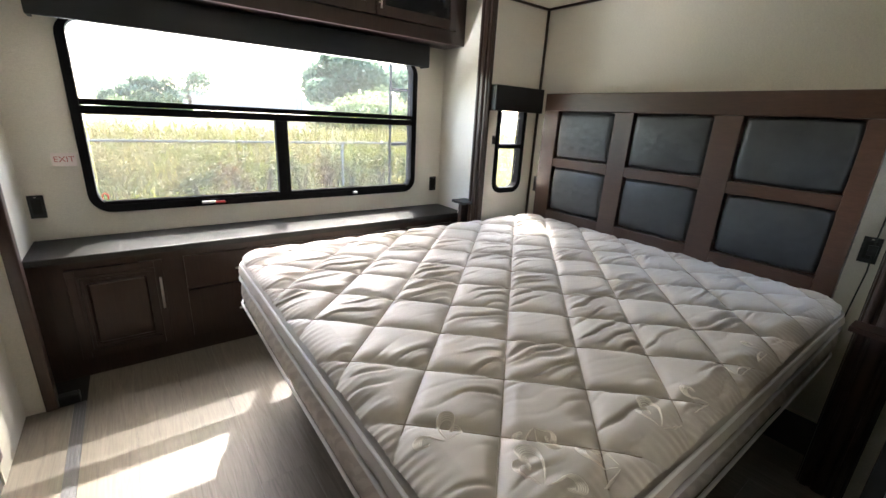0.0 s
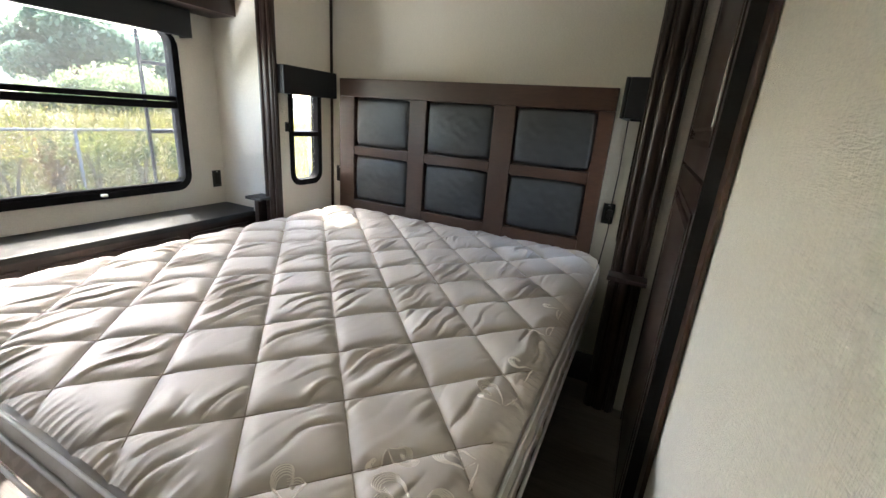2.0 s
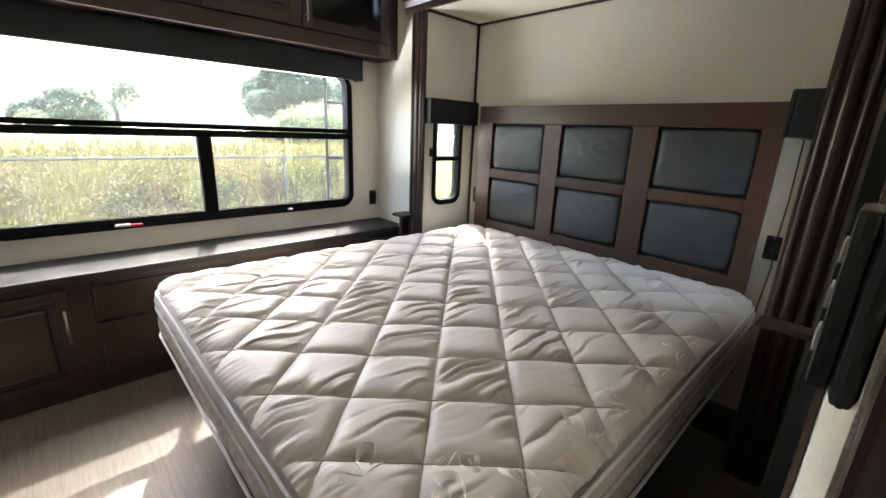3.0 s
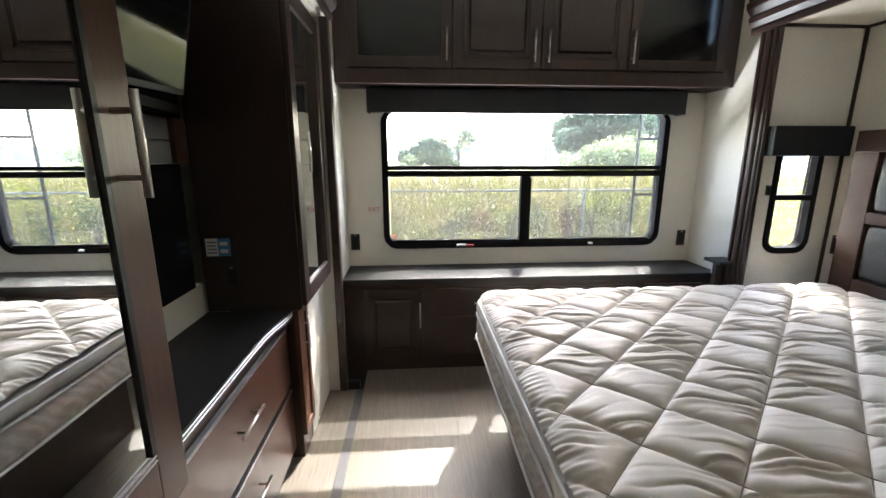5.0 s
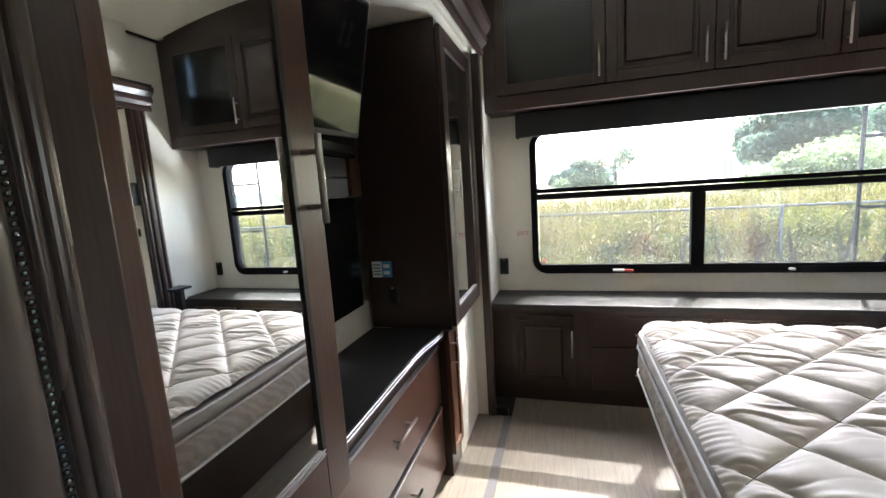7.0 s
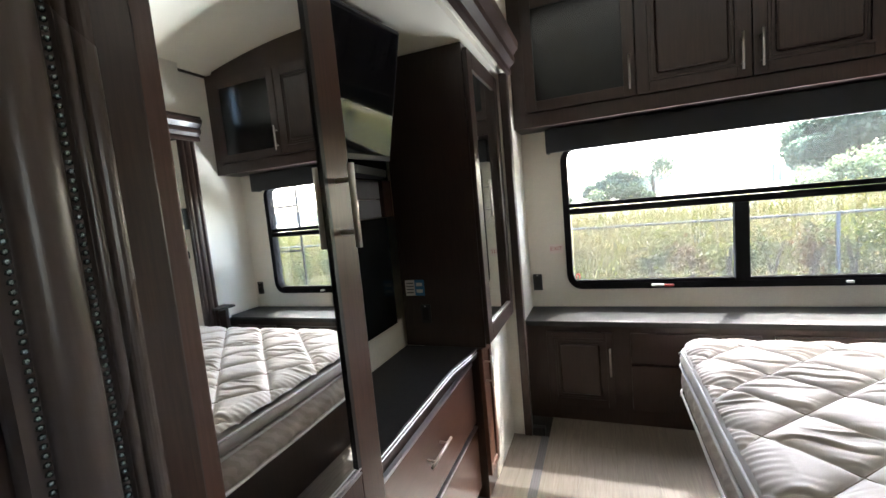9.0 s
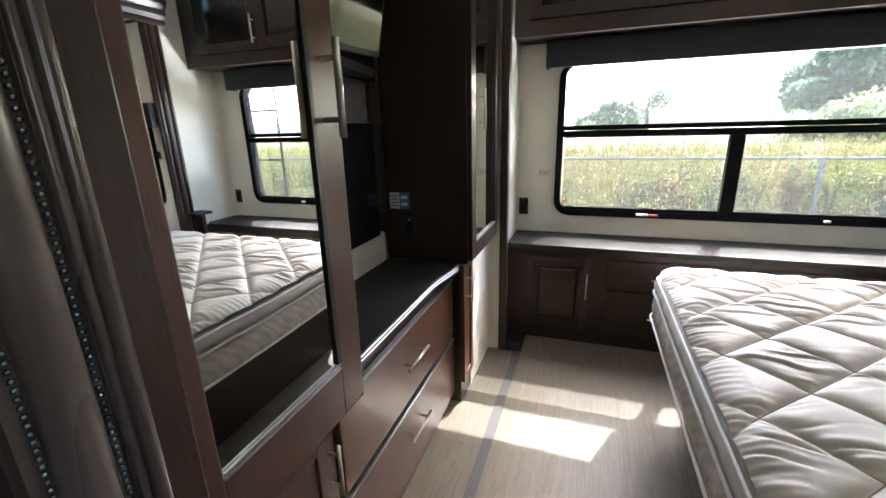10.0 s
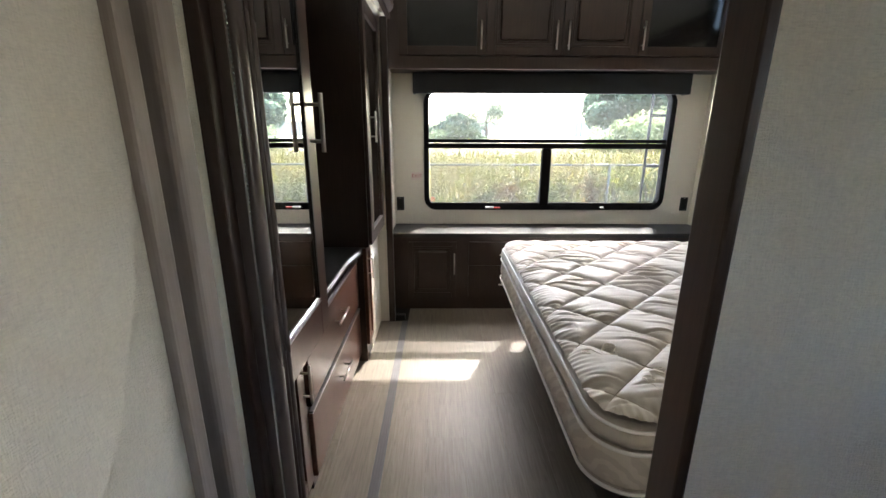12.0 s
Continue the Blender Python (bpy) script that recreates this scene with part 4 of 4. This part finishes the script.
solid("ground", bm, GROUND, "dry grassy ground reaching the horizon", "ground", kind="structure").location = (0, 0, GZ)


# unseen pale ground added as a reflector, throws sunlight up to the ceiling
BOUNCE_PAD, nt, b = material("pale_bounce_pad", (0.46, 0.44, 0.40), 0.9)
nt.links.new(ramp(nt, noise_tex(nt, world_coords(nt), 14, 5), [(0.3, (0.44, 0.42, 0.37)), (0.7, (0.62, 0.60, 0.55))]), b.inputs["Base Color"])
solid("ground_bounce_pad", box(-14, 18, -12, 7.4, GZ - 0.1, GZ + 0.02), BOUNCE_PAD, "unseen pale pad added round the trailer to reflect light upwards", "ground", kind="structure")


def leaf_mat(name, dark, light, trans=0.35):
    m, nt, b = material(name, light, 0.6)
    g = nt.nodes.new("ShaderNodeNewGeometry")
    n = noise_tex(nt, world_coords(nt), 0.9, 3)
    c = mix(nt, g.outputs["Random Per Island"], dark, light)
    nt.links.new(mix(nt, n, c, dark), b.inputs["Base Color"])
    t, mx = nt.nodes.new("ShaderNodeBsdfTranslucent"), nt.nodes.new("ShaderNodeMixShader")
    nt.links.new(c, t.inputs["Color"])
    mx.inputs[0].default_value = trans
    nt.links.new(b.outputs[0], mx.inputs[1])
    nt.links.new(t.outputs[0], mx.inputs[2])
    nt.links.new(mx.outputs[0], nt.nodes["Material Output"].inputs[0])
    return m


LEAF = leaf_mat("tree_leaves", (0.085, 0.13, 0.09), (0.155, 0.205, 0.13), 0.65)
WEED = leaf_mat("weed_leaves", (0.11, 0.125, 0.025), (0.29, 0.30, 0.06), 0.5)
SHRUB = leaf_mat("pale_shrub_leaves", (0.10, 0.135, 0.06), (0.24, 0.28, 0.14), 0.5)
VINE = leaf_mat("vine_leaves", (0.06, 0.09, 0.025), (0.13, 0.17, 0.045))
STRAW = leaf_mat("dry_grass_blades", (0.20, 0.155, 0.055), (0.40, 0.34, 0.13), 0.5)
RUST = leaf_mat("rusty_dry_leaves", (0.14, 0.06, 0.025), (0.24, 0.13, 0.05))
BARK, nt, b = material("tree_bark", (0.10, 0.075, 0.055), 0.9)
bump(nt, b, noise_tex(nt, world_coords(nt, (6, 6, 1.5)), 3, 5), 0.6, 0.05)
GALV = material("galvanised_steel", (0.13, 0.14, 0.15), 0.6, 0.0, 0.2)[0]
LADDER = material("grey_painted_ladder", (0.014, 0.016, 0.02), 0.8, spec=0.04)[0]


def blades(rng, places, h0, h1, width, lean):
    """Upright grass or weed blades, each a bent tapering strip."""
    v, f = [], []
    for x, y, z in places:
        h, a = rng.uniform(h0, h1), rng.uniform(0, 2 * math.pi)
        dx, dy = math.cos(a), math.sin(a)
        w, l = width * rng.uniform(0.6, 1.4), lean * rng.uniform(0.2, 1)
        n = len(v)
        for s, ww in ((0, 1), (0.55, 0.8)):
            ox, oy = dx * l * h * s * s, dy * l * h * s * s
            v += [(x + ox - dy * w * ww, y + oy + dx * w * ww, z + h * s), (x + ox + dy * w * ww, y + oy - dx * w * ww, z + h * s)]
        v.append((x + dx * l * h, y + dy * l * h, z + h * (1 - 0.25 * l)))
        f += [(n, n + 1, n + 3, n + 2), (n + 2, n + 3, n + 4)]
    return v, f


def leaves(rng, places, size):
    v, f = [], []
    for p in places:
        d = Vector((rng.gauss(0, 1), rng.gauss(0, 1), rng.gauss(0, 0.8))).normalized()
        u = d.cross(Vector((0.3, 0.2, 1))).normalized()
        s = size * rng.uniform(0.6, 1.4)
        n = len(v)
        p = Vector(p)
        v += [tuple(p - d * s), tuple(p + u * s * 0.5), tuple(p + d * s), tuple(p - u * s * 0.5)]
        f.append((n, n + 1, n + 2, n + 3))
    return v, f


def mesh_of(name, vf, mat):
    me = bpy.data.meshes.new(name)
    me.from_pydata(vf[0], [], vf[1])
    me.materials.append(mat)
    return me


rng = random.Random(7)


def bank(y):
    """Ground height of the weedy bank behind the fence."""
    return GZ + max(0, min(1.0, (y - 8) / 10)) * 1.5


bm = bmesh.new()
ys = [7, 8, 9, 10, 12, 14, 16, 18, 24, 40, 90, 160]
xs = np.linspace(-130, 150, 60)
g = [[bm.verts.new((x, y, (bank(y) if y > 7 else GZ - 0.2) + (0.12 * noise.noise(Vector((x * 0.4, y * 0.4, 0))) if 7 < y < 100 else 0))) for x in xs] for y in ys]
for a, z in zip(g, g[1:]):
    for i in range(len(xs) - 1):
        bm.faces.new((a[i], a[i + 1], z[i + 1], z[i]))
solid("ground_bank", bm, GROUND, "rising weedy bank beyond the fence", "ground", kind="structure")


def scatter(n, y0, y1):
    out_ = []
    for _ in range(n):
        y = rng.uniform(y0, y1)
        x = rng.uniform(-1.6 - 1.3 * (y - 3), 3.4 + 1.3 * (y - 3))
        out_.append((x, y, bank(y) - 0.05))
    return out_


tagged(new("dry_grass", mesh_of("dry_grass", blades(rng, scatter(30000, 6.2, 19), 0.25, 0.7, 0.013, 0.8), STRAW)), "tall dry straw-coloured grass along the fence", "grass", kind="stuff")
tagged(new("weeds", mesh_of("weeds", blades(rng, scatter(8000, 7.5, 19), 0.3, 0.75, 0.022, 0.8), WEED)), "tall green weeds along the fence", "weeds", kind="stuff")


def thicket(n, lift, size, mat, name, label):
    pl = [(x, y, z + lift * rng.random() ** 0.7 * (0.6 + 0.6 * (0.5 + noise.noise(Vector((x * 0.5, y * 0.5, 3)))))) for x, y, z in scatter(n, 8.2, 18.5)]
    tagged(new(name, mesh_of(name, leaves(rng, pl, size), mat)), label, "weeds", kind="stuff")


thicket(26000, 0.95, 0.045, WEED, "weed_leaves", "dense yellow-green weed leaves on the bank")
thicket(16000, 0.9, 0.045, STRAW, "dry_leaves", "dense straw-coloured leaves on the bank")


def bush(at, size, n, leaf, mat, label, name="bush"):
    t = thing(name, at, 0, label, "bush")
    pl = []
    blobs = [(rng.gauss(0, 0.45), rng.gauss(0, 0.45), rng.uniform(0.25, 0.8), rng.uniform(0.25, 0.5)) for _ in range(9)]
    for _ in range(n):
        bx, by, bz, br = rng.choice(blobs)
        d = Vector((rng.gauss(0, 1), rng.gauss(0, 1), rng.gauss(0, 1))).normalized() * br * rng.uniform(0.5, 1.05)
        pl.append(((bx + d.x) * size[0], (by + d.y) * size[1], max(0.02, bz + d.z) * size[2]))
    me = mesh_of("foliage", leaves(rng, pl, leaf), mat)
    o = new("foliage", me)
    o.parent = t
    bm = bmesh.new()
    for _ in range(5):
        a = rng.uniform(0, 6.28)
        tube([(0, 0, -0.2), (0.15 * size[0] * math.cos(a), 0.15 * size[1] * math.sin(a), 0.3 * size[2]), (0.4 * size[0] * math.cos(a), 0.4 * size[1] * math.sin(a), 0.65 * size[2])], [0.03, 0.02, 0.008], 5, bm)
    part("stems", bm, BARK, t)


for x, y, s, mt in ((3.4, 10.6, 0.9, WEED), (5.2, 10.9, 1.1, WEED), (6.6, 11.5, 1.2, WEED), (1.9, 11.2, 0.7, STRAW), (-1.2, 10.8, 0.7, STRAW), (8.6, 11.8, 1.3, WEED), (4.4, 12.5, 1.0, STRAW), (-4.0, 12.0, 0.8, WEED), (10.5, 12.5, 1.3, WEED), (2.6, 12.8, 0.8, WEED), (0.2, 12.4, 0.8, STRAW)):
    bush((x, y, bank(y) - 0.1), (0.9 * s, 0.7 * s, 1.25 * s), 900, 0.05, mt, "shaggy wild bush by the fence" if mt is WEED else "dry yellow shrub by the fence")


def tree(at, height, spread, n, leaf, label, bare=0.0):
    t = thing("tree", at, 0, label, "tree")
    bm = bmesh.new()
    limbs = []
    tube([(0, 0, -0.5), (0.1, 0, 0.25 * height), (0.0, 0.1, 0.5 * height), (0.1, 0.1, 0.8 * height)], [0.05 * height, 0.035 * height, 0.024 * height, 0.008 * height], 8, bm)
    for k in range(11):
        a, e = k * 2.4 + rng.uniform(-0.3, 0.3), rng.uniform(0.45, 1.0)
        z0 = height * rng.uniform(0.22, 0.6)
        tip = Vector((spread * 0.8 * math.cos(a) * rng.uniform(0.6, 1), spread * 0.8 * math.sin(a) * rng.uniform(0.6, 1), z0 + height * 0.32 * e))
        mid = Vector((tip.x * 0.5, tip.y * 0.5, z0 + (tip.z - z0) * 0.35))
        tube([(0, 0, z0), mid, tip], [0.016 * height, 0.010 * height, 0.003 * height], 6, bm)
        limbs += [tip, mid.lerp(tip, 0.6)]
    part("trunk", bm, BARK, t)
    clumps = [(l + Vector((rng.gauss(0, 0.16) * spread, rng.gauss(0, 0.16) * spread, rng.gauss(0, 0.07) * height)), rng.uniform(0.16, 0.34) * spread) for l in limbs for _ in range(3)]
    clumps += [(Vector((rng.gauss(0, 0.3) * spread, rng.gauss(0, 0.3) * spread, height * rng.uniform(0.5, 0.95))), rng.uniform(0.2, 0.38) * spread) for _ in range(14)]
    pl = []
    for _ in range(int(n * (1 - bare))):
        c0, r0 = rng.choice(clumps)
        d = Vector((rng.gauss(0, 1), rng.gauss(0, 1), rng.gauss(0, 0.8))).normalized() * r0 * rng.uniform(0.55, 1.05)
        pl.append(c0 + d)
    o = new("crown", mesh_of("crown", leaves(rng, pl, leaf), LEAF))
    o.parent = t


def round_tree(at, height, spread, n, leaf, label, low=0.05):
    """A full tree whose lobed crown reaches nearly to the ground."""
    t = thing("tree", at, 0, label, "tree")
    bm = bmesh.new()
    tube([(0, 0, -0.5), (0.1, 0, 0.3 * height), (0, 0.1, 0.6 * height)], [0.05 * height, 0.035 * height, 0.02 * height], 8, bm)
    lobes = []
    for k in range(46):
        a, e = k * 2.399, rng.uniform(-0.7, 1.0)
        rad = math.sqrt(max(0.05, 1 - e * e)) * rng.uniform(0.55, 0.86)
        c0 = Vector((spread * rad * math.cos(a), spread * rad * math.sin(a), height * (0.5 + 0.40 * e)))
        lobes.append((c0, rng.uniform(0.16, 0.30) * spread))
        if k % 4 == 0:
            tube([(0, 0, 0.25 * height), c0 * 0.5 + Vector((0, 0, 0.1 * height)), c0], [0.016 * height, 0.010 * height, 0.003 * height], 6, bm)
    part("trunk", bm, BARK, t)
    pl = []
    for _ in range(n):
        c0, r0 = rng.choice(lobes)
        d = Vector((rng.gauss(0, 1), rng.gauss(0, 1), rng.gauss(0, 0.9))).normalized() * r0 * rng.uniform(0.6, 1.08)
        p = c0 + d
        if p.z > low * height:
            pl.append(p)
    o = new("crown", mesh_of("crown", leaves(rng, pl, leaf), LEAF))
    o.parent = t


round_tree((17.3, 37, -0.7), 7.6, 4.1, 26000, 0.22, "broad dark green tree beyond the fence")
round_tree((27, 44, 0.2), 6.0, 4.0, 9000, 0.24, "broad green tree beyond the fence")
round_tree((3.2, 56, 0.2), 3.7, 2.7, 6000, 0.20, "low rounded green tree far across the field", 0.0)
round_tree((0.6, 57, 0.2), 2.4, 2.0, 3000, 0.20, "low rounded green tree far across the field", 0.0)
tree((6.9, 56, 0.2), 5.6, 3.0, 4200, 0.16, "thin airy tree far across the field", 0.1)
for x, y, z in ((38, 26, 8.0), (47, 31, 9.0), (57, 36, 10.0), (68, 41, 10.0)):
    round_tree((x, y, 0.0), z, 0.62 * z, 12000, 0.5, "broad green tree at the edge of the field", 0.0)
for x, y, z in ((13.0, 27, 1.8), (15.2, 28, 2.1), (11.0, 26, 1.3), (17.5, 27, 2.0), (20.0, 28, 2.3), (12.2, 25, 1.4), (14.4, 26, 1.7), (-6.5, 55, 1.6), (-3.6, 54, 1.2), (1.4, 54, 1.9), (3.6, 54, 2.3), (5.2, 54, 1.6)):
    bush((x, y, 0.15), (z * 1.1, z * 0.8, z * (1.25 if y < 40 else 0.8)), 2600, 0.10 if y < 40 else 0.16, SHRUB, "pale green shrub across the field")
# vines and dry tangles on the fence
for x, z, mt in ((2.6, 0.8, RUST), (3.2, 1.0, VINE), (3.9, 1.1, VINE), (4.5, 1.05, RUST), (5.1, 1.2, VINE), (5.9, 1.15, VINE), (6.8, 1.2, VINE), (1.9, 0.7, VINE), (-0.4, 0.5, RUST), (7.8, 1.2, VINE)):
    bush((x, 9.75, GZ + 0.75), (0.45, 0.18, z), 420, 0.045, mt, "tangled vine growing on the wire fence", "vine")

# far pale embankment
BERM, nt, b = material("pale_embankment", (0.22, 0.20, 0.17), 0.9)
nt.links.new(ramp(nt, noise_tex(nt, world_coords(nt), 0.12, 4), [(0.3, (0.20, 0.165, 0.14)), (0.7, (0.27, 0.225, 0.19))]), b.inputs["Base Color"])
solid("embankment", extruded([(150, -1), (150.8, 5.1), (158, 5.3), (175, -1)], "x", 13, 150), BERM, "long pale embankment at the horizon", "embankment", kind="structure")
bm = bmesh.new()
for x in np.arange(16, 100, 9.0):
    tube([(x, 150, 5.5), (x, 150, 8.4)], 0.06, 5, bm)
solid("far_railing", bm, GALV, "row of thin far posts on the embankment", "posts", kind="stuff")
for x in (39.2, 40.5):
    pl_ = thing("mast", (x, 120, 0.2), 0, "thin pale steel mast far away", "mast")
    part("pole", tube([(0, 0, 0), (0, 0, 14.5)], [0.16, 0.12], 8), GALV, pl_)

SIGN, nt, b = material("green_sign_sheet", (0.02, 0.22, 0.15), 0.5)
nt.links.new(ramp(nt, noise_tex(nt, world_coords(nt), 2.0, 3), [(0.3, (0.018, 0.20, 0.135)), (0.7, (0.025, 0.25, 0.17))]), b.inputs["Base Color"])
rs = thing("road_sign", (34.3, 60, 0.0), 0, "green road sign on a steel post far away", "sign")
part("post", tube([(0, 0.06, 0), (0, 0.06, 8.4)], 0.09, 8), GALV, rs)
part("board", box(-0.75, 0.75, -0.03, 0, 6.7, 8.3, bevel=0.01), SIGN, rs, "plain green board")
part("print_bar", box(-0.45, 0.45, -0.036, -0.031, 7.35, 7.6), WHITE, rs, "white printed bar")

# ---- chain-link fence ----
fe = thing("chain_link_fence", (0, 9.6, GZ), 0, "galvanised chain-link fence with round posts and top rail", "fence")
FH = 1.93
part("top_rail", tube([(-16, 0, FH), (22, 0, FH)], 0.024, 8), GALV, fe, smooth=True)
for x in (-12.0, -6.6, 4.8, 10.4, 15.8):
    part("post", tube([(x, 0, 0), (x, 0, FH)], 0.030, 8), GALV, fe, smooth=True)
v, f = [], []
for k in range(520):
    for sgn in (1, -1):
        x0 = -15 + k * 0.07
        dx = sgn * 1.9
        n = len(v)
        v += [(x0, 0.002 * sgn, 0.03), (x0 + 0.004, 0.002 * sgn, 0.03), (x0 + dx + 0.004, 0.002 * sgn, 1.92), (x0 + dx, 0.002 * sgn, 1.92)]
        f.append((n, n + 1, n + 2, n + 3))
o = new("mesh", mesh_of("mesh", (v, f), GALV))
o.parent = fe
tagged(o, "woven wire mesh", kind="stuff")

# ---- ladder on the outside of the rear wall ----
ld = thing("ladder", (0, 3.74, 0), 0, "aluminium ladder on the rear wall outside the window", "ladder")
for x in (2.74, 3.08):
    part("rail", tube([(x, -0.36, -0.75), (x, 0, -0.65), (x, 0, 2.9), (x, -0.36, 3.0)], 0.0125, 10), LADDER, ld, smooth=True)
for z in (-0.25, 0.2, 0.65, 1.10, 1.55, 2.0, 2.45):
    part("rung", tube([(2.74, 0, z), (3.08, 0, z)], 0.0125, 10), LADDER, ld, smooth=True)

# ---- floor planks (last) ----
PW, PL = 0.182, 1.22
short = {}
col = 0
x = 0.5815
while x < 3.0:
    y = -1.75 - (col * 0.437) % PL
    while y < 3.0:
        y0, y1 = max(y, -1.75), min(y + PL, 3.0)
        if y1 - y0 > 0.05:
            key = round(y1 - y0, 3)
            if key not in short:
                short[key] = as_mesh("plank", box(0.0004, PW - 0.0004, 0.0004, key - 0.0004, -0.004, 0.0), PLANK)
            o = new("plank", short[key])
            o.parent = floor
            o.location = (x, y0, 0)
        y += PL
    x += PW
    col += 1
x = 0.5365 - PW
while x > -0.1:
    y = -1.75 - (col * 0.437) % PL
    while y < 2.735:
        y0, y1 = max(y, -1.75), min(y + PL, 2.735)
        if y1 - y0 > 0.05:
            key = round(y1 - y0, 3)
            if key not in short:
                short[key] = as_mesh("plank", box(0.0004, PW - 0.0004, 0.0004, key - 0.0004, -0.004, 0.0), PLANK)
            o = new("plank", short[key])
            o.parent = floor
            o.location = (x, y0, 0)
        y += PL
    x -= PW
    col += 1
RUB, nt, b = material("grey_rubber_joint", (0.07, 0.07, 0.075), 0.5)
bump(nt, b, noise_tex(nt, world_coords(nt), 300, 2), 0.2, 0.001)
bm = box(0.5375, 0.5805, 0.44, 2.734, -0.004, 0.003, bevel=0.001)
for k in range(3):
    add_box(bm, 0.5425 + 0.012 * k, 0.5495 + 0.012 * k, 0.45, 2.73, 0.003, 0.0055)
solid("trim_floor_joint", bm, RUB, "grey ribbed rubber joint in the floor", "trim", kind="structure")
